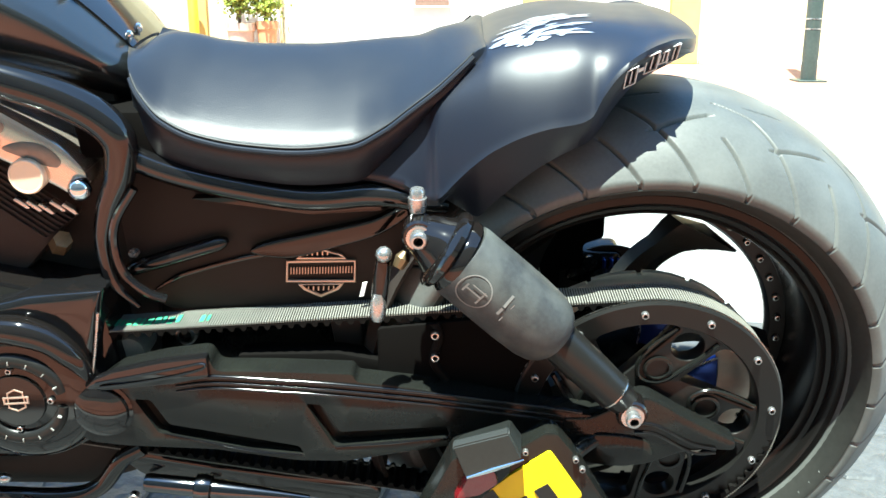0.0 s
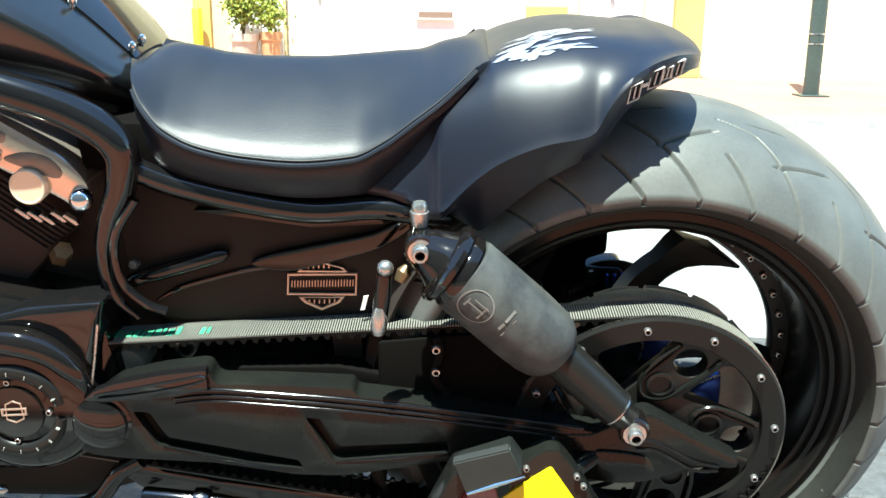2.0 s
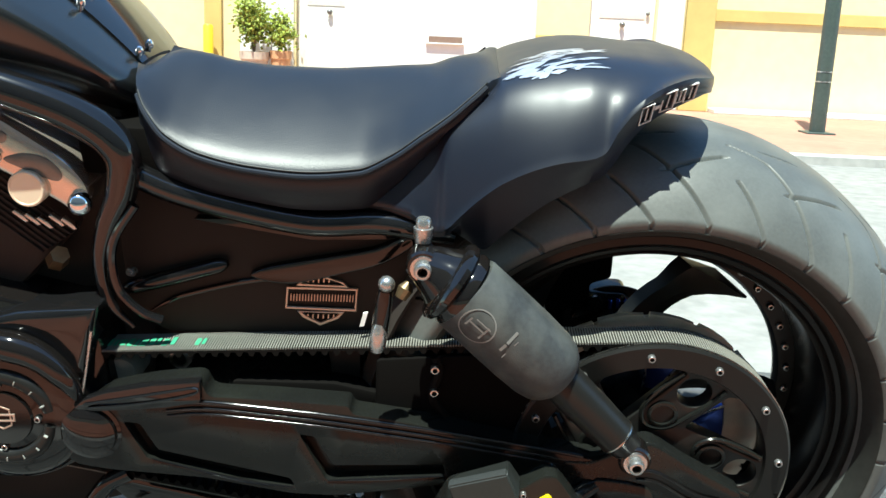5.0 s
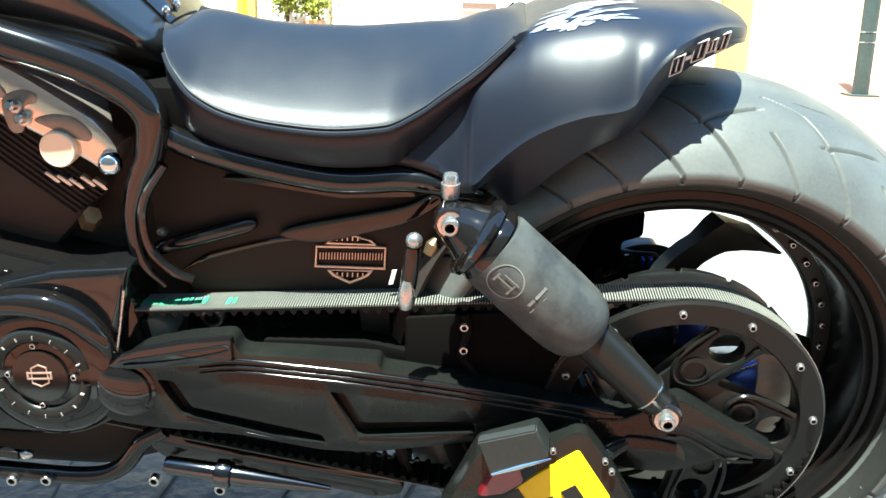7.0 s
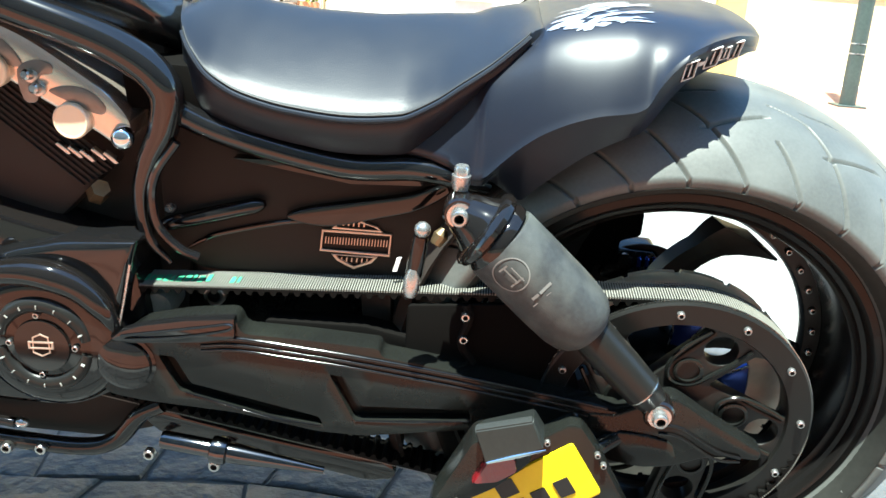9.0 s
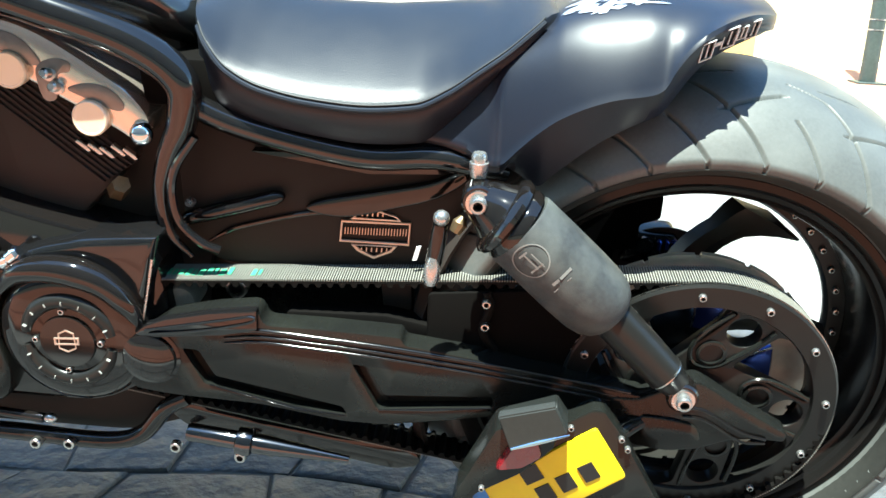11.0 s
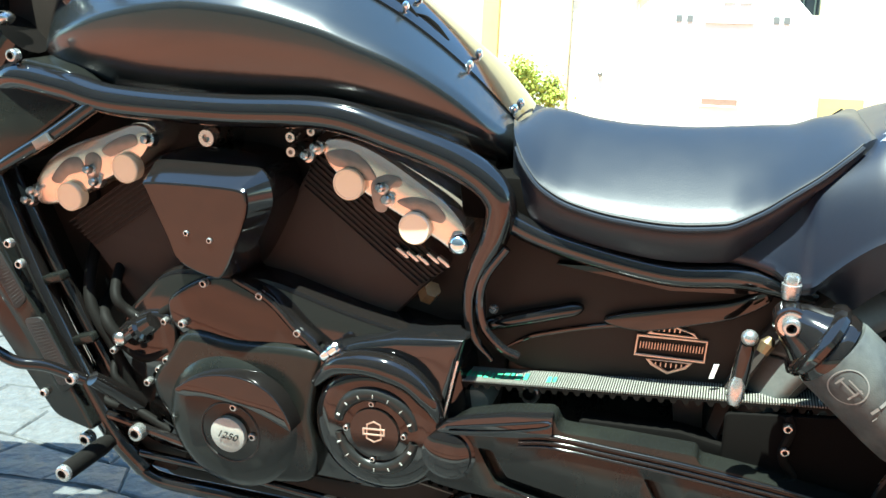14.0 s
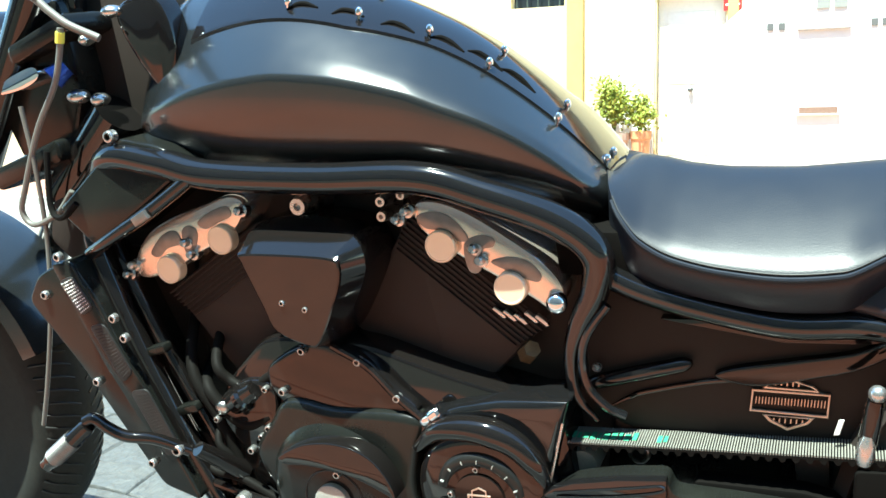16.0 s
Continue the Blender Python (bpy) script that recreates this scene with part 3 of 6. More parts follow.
    disc = part("brake_disc", slab(loop, -0.084, -0.078, 0.0008, holes=[ring_pts(0, AZ, 0.102, 60)]), M_DISC, bike, "worn steel brake disc with a ragged edge")
    disc.matrix_local = WHEEL
    for k in range(5):
        a = radians(72 * k + 5)
        arm = [(0.044, 0.20), (0.070, 0.17), (0.1035, 0.235), (0.1035, -0.235), (0.070, -0.17), (0.044, -0.20)]
        part("carrier_arm", slab([(r * math.cos(a + q), AZ + r * math.sin(a + q)) for r, q in arm], -0.0865, -0.079, 0.0012), M_BLUE, disc, "blue anodised disc carrier arm")
        for sg in (-1, 1):
            part("arm_edge", tube([(r * math.cos(a + sg * q), -0.0868, AZ + r * math.sin(a + sg * q)) for r, q in arm[:3]], 0.0011, 2, 6), M_STEEL, disc, "bright machined arm edge")
    cal = part("brake_caliper", slab(round_corners([(-0.095, 0.350), (-0.075, 0.392), (-0.020, 0.392), (-0.012, 0.360), (-0.040, 0.340)], 0.010), 0.100, 0.15, 0.006), M_SATIN, bike, "black brake caliper behind the wheel")
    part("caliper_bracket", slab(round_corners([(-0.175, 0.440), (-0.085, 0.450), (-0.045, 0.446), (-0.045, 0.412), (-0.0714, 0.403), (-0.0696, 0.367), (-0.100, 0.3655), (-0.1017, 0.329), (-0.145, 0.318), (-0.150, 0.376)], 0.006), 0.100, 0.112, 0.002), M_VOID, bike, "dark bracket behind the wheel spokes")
    part("piston_cap", rod((-0.062, 0.100, 0.378), (-0.062, 0.090, 0.378), [(0, 0.011), (0.8, 0.011), (1, 0.009)], 16), M_SATIN, cal)
    for k in range(3):
        part("cooling_rib", block(-0.046 + 0.010 * k, -0.041 + 0.010 * k, 0.090, 0.101, 0.352, 0.386, 0.002), M_BLUE, cal, "blue anodised caliper rib")


def drive():
    # belt pulley with five broad arms and a bolted ring
    def at(r, deg):
        return (r * math.cos(radians(deg)), AZ + r * math.sin(radians(deg)))

    wins = []
    for k in range(5):
        q = -72 * k
        side = [at(0.060, q + 57), at(0.090, q + 53), at(0.117, q + 51)]
        wins.append(round_corners(side + [at(0.1232, q + 46 - 6 * j) for j in range(7)] + [at(0.1205, q + 5)], 0.004, 3))
        wins.append(ring_pts(*at(0.101, q + 68.5), 0.0178, 20))
    pulley = part("rear_pulley", slab(ring_pts(0, AZ, 0.146, 110), -0.147, -0.128, 0.002, holes=wins), M_SEMI, bike, "black five-armed belt pulley with a bolted ring")
    pulley.matrix_local = WHEEL @ Matrix.Translation((0.0063, 0, -0.006))
    part("ring", turned([(0.1235, -0.1475), (0.1255, -0.151), (0.149, -0.151), (0.1515, -0.1488), (0.1515, -0.1462), (0.1235, -0.1462)], 0, AZ, 110, closed=True), M_SEMI, pulley)
    part("belt_flange", turned([(0.144, -0.1458), (0.1522, -0.1456), (0.1522, -0.1446), (0.144, -0.1444)], 0, AZ, 110, closed=True), M_STEEL, pulley, "bright steel belt flange")
    part("drum", turned([(0.1405, -0.143), (0.1405, -0.110), (0.126, -0.110), (0.126, -0.127)], 0, AZ, 96, closed=True), M_SATIN, pulley)
    for k in range(12):
        x, z = at(0.1383, 96 - 30 * k)
        cap_screw("bolt", x, -0.151, z, 0.0042, pulley, depth=0.005)
    for k in range(5):
        q = -72 * k
        x, z = at(0.067, q + 84)
        part("spoke_boss", rod((x, -0.1465, z), (x, -0.1500, z), [(0, 0.0165), (0.8, 0.0162), (1, 0.0148), (1, 0.0122), (0.1, 0.0118)], 24), M_SATIN, pulley)
        part("arm_rib", tube([(a, -0.1478, b) for a, b in (at(r, q + d) for r, d in ((0.120, 55), (0.092, 57.5), (0.074, 62), (0.056, 70), (0.049, 85), (0.056, 102), (0.076, 101), (0.096, 90.5), (0.121, 79.5)))], 0.0028, 4, 8), M_SATIN, pulley)
    # belt: outer face finely ribbed, inner face toothed
    wrap, axis = 0.1445, Vector((AX + 0.0095, AZ - 0.0058))
    line0, low0 = Vector((-0.71, 0.3905)), Vector((-0.69, 0.262))

    def tangent(p, side):
        v = axis - p
        a = math.atan2(v.y, v.x) + side * math.asin(wrap / v.length)
        return p + Vector((math.cos(a), math.sin(a))) * math.sqrt(v.length ** 2 - wrap ** 2), a + side * math.pi / 2

    (line1, a1), (low1, a2) = tangent(line0, 1), tangent(low0, -1)
    path, step = [], 0.0007
    n = int((line1 - line0).length / step)
    path += [line0.lerp(line1, k / n) for k in range(n)]
    n = int(wrap * (a1 - a2) / step)
    path += [axis + wrap * Vector((math.cos(a1 + (a2 - a1) * k / n), math.sin(a1 + (a2 - a1) * k / n))) for k in range(n)]
    n = int((low0 - low1).length / step)
    path += [low1.lerp(low0, k / n) for k in range(n + 1)]
    bm = bmesh.new()
    rings = []
    for i, q in enumerate(path):
        d = (path[min(i + 1, len(path) - 1)] - path[max(i - 1, 0)]).normalized()
        nrm = Vector((-d.y, d.x))
        out = 0.0022
        ph = (i * step / 0.0130) % 1.0
        inn = -0.0005 - (0.0050 * max(0.0, 1 - (abs(ph - 0.5) / 0.30) ** 2.5))
        o, w = q + nrm * out, q + nrm * inn
        rings.append([Vector((o.x, -0.1480, o.y)), Vector((o.x, -0.108, o.y)), Vector((w.x, -0.108, w.y)), Vector((w.x, -0.1480, w.y))])
    loft(bm, rings)
    rib = bmesh.new()
    for i in range(2, len(path) - 4, 4):
        ends = []
        for q, p in ((path[i], path[i + 1]), (path[i + 2], path[i + 3])):
            d = (p - q).normalized()
            nrm = Vector((-d.y, d.x))
            ends.append((q + nrm * 0.0020, q + nrm * 0.0042))
        (a, b), (c, e) = ends
        loft(rib, [[Vector((v.x, y, v.y)) for v in (a, b, e, c)] for y in (-0.1478, -0.1082)])
    belt = part("drive_belt", bm, M_HOSE, bike, "toothed black drive belt with a ribbed back", smooth=None)
    part("ribbed_back", rib, M_BELT, belt, "worn grey ribs across the belt back", smooth=None)
    # green print on the top run
    dirv = (line1 - line0).normalized()
    for s0, s1 in ((0.085, 0.091), (0.093, 0.099), (0.101, 0.105), (0.107, 0.114), (0.116, 0.122), (0.124, 0.128), (0.130, 0.137), (0.139, 0.145), (0.147, 0.151), (0.154, 0.160), (0.163, 0.168), (0.190, 0.195), (0.197, 0.201)):
        p, q = line0 + dirv * s0, line0 + dirv * s1
        bm = bmesh.new()
        a, b = (-0.1385 + 0.002 * (int(s0 * 1000) % 2), -0.119 - 0.002 * (int(s0 * 500) % 3))
        vs = [bm.verts.new(v) for v in ((p.x, a, p.y + 0.0047), (q.x, a, q.y + 0.0047), (q.x, b, q.y + 0.0047), (p.x, b, p.y + 0.0047))]
        fcs = [bm.faces.new(vs)]
        ex = bmesh.ops.extrude_face_region(bm, geom=fcs)
        for v in [g for g in ex["geom"] if isinstance(g, bmesh.types.BMVert)]:
            v.co.z -= 0.0006
        part("print_bar", bm, M_GREEN, belt, "green printed mark")


def swingarm():
    outline = [(-0.660, 0.300), (-0.655, 0.325), (-0.636, 0.349), (-0.602, 0.371), (-0.553, 0.383), (-0.503, 0.390), (-0.497, 0.371), (-0.432, 0.371), (-0.350, 0.3685), (-0.346, 0.359), (-0.283, 0.3515),
               (-0.161, 0.330), (-0.085, 0.318), (-0.088, 0.290), (-0.243, 0.280), (-0.362, 0.258), (-0.413, 0.258), (-0.505, 0.272), (-0.605, 0.276), (-0.645, 0.281)]
    p1 = round_corners([(-0.588, 0.336), (-0.570, 0.335), (-0.553, 0.304), (-0.412, 0.277), (-0.407, 0.267), (-0.466, 0.272), (-0.566, 0.293)], 0.004)
    p2 = round_corners([(-0.402, 0.332), (-0.384, 0.330), (-0.366, 0.296), (-0.249, 0.304), (-0.246, 0.291), (-0.374, 0.277)], 0.004)
    arm = part("swingarm", slab(round_corners(outline, 0.01, 3), -0.180, -0.150, 0.004, holes=[p1, p2]), M_SATIN, bike, "satin black swingarm plate with two angular pockets")
    part("pocket_floor", slab([(-0.60, 0.335), (-0.24, 0.333), (-0.24, 0.279), (-0.41, 0.257), (-0.60, 0.283)], -0.1655, -0.152, 0), M_SATIN, arm)
    for dz, r in ((0.0, 0.0024), (-0.0075, 0.0020), (-0.0140, 0.0018)):
        part("ridge", tube([(-0.540, -0.180, 0.360 + dz), (-0.500, -0.181, 0.365 + dz), (-0.431, -0.181, 0.361 + dz), (-0.362, -0.181, 0.356 + dz), (-0.282, -0.181, 0.348 + dz), (-0.222, -0.180, 0.340 + dz), (-0.103, -0.178, 0.322 + dz)], r, 6, 12), M_FRAME, arm)
    part("edge_line", tube([(-0.624, -0.1878, 0.359), (-0.577, -0.1878, 0.3695), (-0.532, -0.1878, 0.3795), (-0.507, -0.1878, 0.3850), (-0.507, -0.1878, 0.3785), (-0.543, -0.1878, 0.3680), (-0.583, -0.1878, 0.3600), (-0.620, -0.1878, 0.3550)], 0.0014, 3, 6), M_FRAME, arm)
    part("scoop", slab(round_corners([(-0.636, 0.353), (-0.624, 0.364), (-0.602, 0.3735), (-0.553, 0.3850), (-0.5020, 0.3925), (-0.5020, 0.368), (-0.540, 0.359), (-0.626, 0.349)], 0.003), -0.1868, -0.176, 0.003), M_FRAME, arm, "dark glossy wing at the swingarm pivot")
    # glossy beads added for the sun's highlight on the lower pocket edges
    for loop in ([(-0.560, 0.2920), (-0.466, 0.2715), (-0.409, 0.2660)], [(-0.372, 0.2765), (-0.310, 0.2825), (-0.248, 0.2900)]):
        part("pocket_glint_bead", tube([(x, -0.1800, z) for x, z in loop], [0.0008, 0.0020, 0.0008], 6, 8), M_FRAME, arm)
    part("pivot_cover", turned([(0.001, -0.1935), (0.008, -0.1932), (0.016, -0.1920), (0.023, -0.1900), (0.029, -0.1870), (0.030, -0.182), (0.034, -0.181), (0.034, -0.17)], -0.624, 0.323, 40), M_GLOSS, arm, "round polished black pivot cover")
    # axle block over the pulley
    axle = part("axle_plate", slab(round_corners([(-0.125, 0.318), (-0.094, 0.318), (-0.064, 0.334), (-0.037, 0.346), (-0.020, 0.337), (0.005, 0.321), (0.038, 0.303), (0.068, 0.287), (0.066, 0.276), (0.036, 0.277), (0.007, 0.273), (-0.026, 0.258), (-0.056, 0.253), (-0.093, 0.257), (-0.120, 0.275)], 0.008), -0.182, -0.158, 0.004), M_SATIN, bike, "black axle plate at the end of the swingarm")
    part("raised_pad", slab(round_corners([(-0.092, 0.300), (-0.060, 0.298), (-0.030, 0.292), (-0.020, 0.268), (-0.055, 0.260), (-0.088, 0.266)], 0.010), -0.186, -0.181, 0.003), M_SATIN, axle)
    for dz in (0.0, -0.011):
        part("slot_line", tube([(-0.046, -0.183, 0.312 + dz), (-0.022, -0.183, 0.309 + dz), (0.018, -0.183, 0.286 + dz), (0.045, -0.183, 0.279 + dz * 0.4)], 0.0017, 4, 8), M_GLOSS, axle)


def shock(y, parent_name="rear_shock", detail=True):
    s = 1 if y < 0 else -1
    top, low = Vector((-0.276, y, 0.538)), Vector((-0.0565, y - 0.006 * s, 0.3415))
    d = (low - top).normalized()
    up = Vector((0.68, 0, 0.735)) * 0.007
    bag = top + up
    body = part(parent_name, rod(bag + d * 0.047, bag + d * 0.180, [(0, 0.0390), (0.02, 0.0400), (0.3, 0.0402), (0.6, 0.0402), (0.80, 0.0390), (0.90, 0.0360), (0.96, 0.031), (1.0, 0.025)], 40), M_SHOCK, bike, "black rubber air-bag shock absorber")
    part("upper_cup", rod(top - d * 0.004, bag + d * 0.048, [(0, 0.014), (0.12, 0.021), (0.40, 0.028), (0.52, 0.032), (0.56, 0.039), (0.64, 0.0425), (0.74, 0.0415), (0.80, 0.037), (0.88, 0.0395), (1.0, 0.0395)], 36), M_GLOSS, body, "gloss black upper shock cup")
    part("piston", rod(bag + d * 0.172, low + up * 0.3 - d * 0.008, [(0, 0.022), (0.05, 0.0220), (0.55, 0.0212), (0.80, 0.0200), (0.84, 0.0200), (0.85, 0.0188), (1, 0.015)], 32), M_SEMI, body, "black lower shock piston")
    part("piston_ring", rod(bag - up * 0.55 + d * 0.266, bag - up * 0.55 + d * 0.2672, [(0, 0.0208), (1, 0.0208)], 32), M_STEEL, body)
    for p, r in ((top, 0.0088), (low, 0.0084)):
        out = Vector((0, -1 * s, 0))
        part("eye", rod(p - out * 0.014, p + out * 0.014, [(0, r + 0.006), (0.1, r + 0.008), (0.9, r + 0.008), (1, r + 0.006)], 24), M_GLOSS, body)
        cap_screw("bolt", p.x, p.y + out.y * 0.014, p.z, r, body, depth=0.012, d=out)
        part("washer", rod(p + out * 0.014, p + out * 0.0165, [(0, r + 0.004), (1, r + 0.0035)], 24), M_STEEL, body)
    if detail:
        # printed ring and bars on the bag
        side = Vector((0, -1, 0))
        side = (side - d * side.dot(d)).normalized()
        u = d.cross(side)
        c = bag + d * 0.070
        bm = bmesh.new()
        rows = []
        for k in range(40):
            a = 2 * math.pi * k / 40
            row = []
            for rr in (0.0168, 0.0182):
                al, ar = rr * math.cos(a), rr * math.sin(a)
                th = ar / 0.0402 + 0.12
                row.append(bm.verts.new(c + d * al + 0.0406 * (side * math.cos(th) + u * math.sin(th))))
            rows.append(row)
        for k in range(40):
            a, b = rows[k], rows[(k + 1) % 40]
            bm.faces.new((a[0], a[1], b[1], b[0]))
        part("print_ring", bm, M_SILVERPRINT, body, "silver printed ring mark")
        for l0, l1, t0, t1 in ((-0.010, 0.010, 0.28, 0.32), (-0.006, 0.012, 0.14, 0.17), (0.008, 0.010, 0.12, 0.50), (-0.011, -0.009, 0.20, 0.44), (0.030, 0.033, -0.25, 0.10), (0.030, 0.033, 0.14, 0.34), (0.0375, 0.0385, -0.1, 0.45)):
            bm = bmesh.new()
            vs = [bm.verts.new(c + d * l + 0.0413 * (side * math.cos(t - 0.18) + u * math.sin(t - 0.18))) for l, t in ((l0, t0), (l1, t0), (l1, t1), (l0, t1))]
            bm.faces.new(vs)
            part("print_bar", bm, M_SILVERPRINT, body)
        # ball stud above and small link beside it
        part("stud", rod((-0.278, y + 0.01, 0.556), (-0.278, y + 0.01, 0.580), [(0, 0.008), (0.3, 0.0092), (0.6, 0.0094), (0.62, 0.0075), (0.9, 0.0075), (1, 0.006)], 20), M_BOLT, body, "chrome stud above the shock")
        part("fitting", rod((-0.290, y + 0.01, 0.513), (-0.298, y + 0.005, 0.498), [(0, 0.004), (0.4, 0.008), (1, 0.006)], 10), M_BRASS, body, "small brass air fitting")
        ln = part("ride_height_link", rod((-0.312, y, 0.508), (-0.318, y, 0.456), [(0, 0.0075), (0.2, 0.0085), (0.85, 0.0085), (1, 0.006)], 16), M_GLOSS, bike, "small black link rod with chrome ball ends")
        part("ball_joint", blob((-0.311, y - 0.004, 0.516), (0.0085, 0.0085, 0.0085)), M_BOLT, ln)
        part("ball_joint", rod((-0.317, y - 0.004, 0.474), (-0.3195, y - 0.004, 0.444), [(0, 0.005), (0.3, 0.0078), (0.75, 0.0088), (1, 0.006)], 14), M_BOLT, ln)
        part("white_tab", slab([(-0.341, 0.452), (-0.336, 0.453), (-0.340, 0.437), (-0.345, 0.436)], -0.13, -0.127, 0), M_WHITE, bike, "small white label on the bracket")


def far_side():
    part("far_swingarm", slab(round_corners([(-0.66, 0.30), (-0.62, 0.36), (-0.40, 0.366), (-0.10, 0.315), (0.04, 0.30), (0.03, 0.265), (-0.25, 0.265), (-0.60, 0.268)], 0.012), 0.152, 0.178, 0.004), M_SATIN, bike, "black far swingarm plate")
    m = part("muffler", rod((-0.95, 0.20, 0.22), (0.205, 0.225, 0.165), [(0, 0.030), (0.12, 0.036), (0.25, 0.052), (0.97, 0.054), (0.985, 0.048), (1, 0.040), (0.98, 0.034)], 28), M_DULL, bike, "grey exhaust muffler on the far side")
    bm = bmesh.new()
    rings = []
    for k in range(19):
        a = radians(118 + 82 * k / 18)
        r = 0.350
        rings.append([Vector((q * math.cos(a), y, AZ + q * math.sin(a))) for y, q in ((-0.135, r - 0.012), (-0.120, r), (0.120, r), (0.135, r - 0.012), (0.130, r - 0.016), (0.118, r - 0.005), (-0.118, r - 0.005), (-0.130, r - 0.016))])
    loft(bm, rings)
    part("inner_guard", bm, M_DARK, bike, "dark splash guard ahead of the rear tyre")


far_side()
rear_wheel()
drive()
swingarm()
shock(-0.195)
shock(0.195, detail=False)


# ---- seat, fender, tank ----
def body_loft(xs, section, mat, name, label, smooth=45, caps=True):
    bm = bmesh.new()
    loft(bm, [section(x) for x in xs], closed=True, caps=caps)
    return part(name, bm, mat, bike, label, smooth)


SEAT = [(-0.585, 0.690, 0.694, 0.600, 0.060), (-0.572, 0.676, 0.708, 0.590, 0.108), (-0.556, 0.655, 0.712, 0.588, 0.132), (-0.535, 0.634, 0.710, 0.586, 0.143), (-0.500, 0.618, 0.703, 0.580, 0.149),
        (-0.450, 0.609, 0.699, 0.572, 0.153), (-0.400, 0.606, 0.699, 0.567, 0.155), (-0.345, 0.611, 0.703, 0.570, 0.154), (-0.312, 0.626, 0.706, 0.590, 0.149), (-0.285, 0.645, 0.708, 0.617, 0.143),
        (-0.258, 0.664, 0.717, 0.644, 0.134), (-0.232, 0.686, 0.7205, 0.670, 0.123), (-0.218, 0.697, 0.718, 0.675, 0.112), (-0.210, 0.698, 0.7135, 0.684, 0.098), (-0.206, 0.692, 0.7075, 0.684, 0.080), (-0.2025, 0.690, 0.7010, 0.686, 0.050)]


def seat_section(x):
    zp, zt, zb, w = lerp_table(SEAT, x)
    pts = []
    ztop = zt - 0.017
    h = ztop - zp
    half = [(w * 0.90, zb), (w * 0.97, zb + (zp - zb) * 0.45), (w * 1.0, zp - 0.010), (w * 1.005, zp - 0.003), (w * 0.990, zp + 0.0030), (w * 0.970, zp + 0.0030 + h * 0.055), (w * 0.932, zp + 0.0030 + h * 0.130), (w * 0.880, zp + 0.0030 + h * 0.210), (w * 0.80, zp + 0.0030 + h * 0.315)]
    for k in range(1, 13):
        f = k / 12
        half.append((w * 0.80 * (1 - f), zp + 0.0030 + h * (0.315 + 0.685 * (1 - (1 - f) ** 1.5))))
    left = [Vector((x, -a, b)) for a, b in half]
    right = [Vector((x, a, b)) for a, b in reversed(half[:-1])]
    return left + right


def seat_and_fender():
    xs = [-0.585 + 0.3825 * k / 90 for k in range(91)]
    s = body_loft(xs, seat_section, M_LEATHER, "seat", "black leather solo seat with piped edges", 50)
    for sg in (-1, 1):
        line = []
        for x in xs[4:-5]:
            zp, zt, zb, w = lerp_table(SEAT, x)
            line.append((x, sg * w * 1.012, zp))
        part("piping", tube(line, 0.0028, 1, 8, smooth=False), M_LEATHER, s, "raised leather piping along the seat edge")
        part("seam", tube([(x, y * 0.984, z + 0.0044) for x, y, z in line], 0.0011, 1, 6, smooth=False), M_PRINT, s, "dark seam above the piping")
    part("seat_pan", slab([(-0.565, 0.625), (-0.55, 0.595), (-0.40, 0.565), (-0.31, 0.555), (-0.255, 0.575), (-0.25, 0.645), (-0.30, 0.630), (-0.40, 0.605)], -0.105, 0.105, 0.004), M_CRINKLE, s)
    # fender: columns are (x of the edge, z of the edge), flaring over the tyre
    rows = [(-0.3500, 0.5760, 0.5660, 0.6000, 0.1320, 0.0800), (-0.3200, 0.5770, 0.5670, 0.6250, 0.1440, 0.0800), (-0.2950, 0.5730, 0.5620, 0.6480, 0.1510, 0.0800), (-0.2700, 0.5580, 0.5520, 0.6720, 0.1550, 0.0900), (-0.2570, 0.5625, 0.5540, 0.6770, 0.1650, 0.1000), (-0.2425, 0.5780, 0.5480, 0.6840, 0.1670, 0.1000), (-0.2276, 0.5940, 0.5395, 0.6920, 0.1690, 0.1000), (-0.2190, 0.6020, 0.5360, 0.6970, 0.1700, 0.1150),
            (-0.2050, 0.6132, 0.5490, 0.7050, 0.1710, 0.1200), (-0.1770, 0.6285, 0.5750, 0.7140, 0.1720, 0.1200), (-0.1510, 0.6375, 0.5950, 0.7195, 0.1720, 0.1200), (-0.1210, 0.6430, 0.6110, 0.7215, 0.1700, 0.1200), (-0.1110, 0.6480, 0.6155, 0.7220, 0.1680, 0.1200), (-0.1010, 0.6665, 0.6260, 0.7222, 0.1650, 0.1200),
            (-0.0860, 0.6860, 0.6495, 0.7222, 0.1620, 0.1150), (-0.0680, 0.6990, 0.6696, 0.7222, 0.1572, 0.1100), (-0.0475, 0.7073, 0.6817, 0.7215, 0.1501, 0.1050), (-0.0300, 0.7102, 0.6882, 0.7222, 0.1400, 0.1000), (-0.0180, 0.7090, 0.6915, 0.7208, 0.1290, 0.0900), (-0.0080, 0.7065, 0.6935, 0.7188, 0.1140, 0.0700), (0.0030, 0.7030, 0.6945, 0.7150, 0.0850, 0.0700), (0.0110, 0.6995, 0.6940, 0.7095, 0.0500, 0.0700)]

    def fender_rise(f, x=0.0):
        t = min(1.0, max(0.0, (-0.150 - x) / 0.105))
        t = t * t * (3 - 2 * t)
        e = min(1.0, max(0.0, (x + 0.125) / 0.07))
        p = (5.2 + 2.8 * t) * (1 - e) + 3.0 * e
        return 1 - (1 - f) ** p

    def fender_row(x):
        # crown the skin a little, and keep the kink of the crease close to the edge
        zc, zl, zt, w, sh = lerp_table(rows, x)
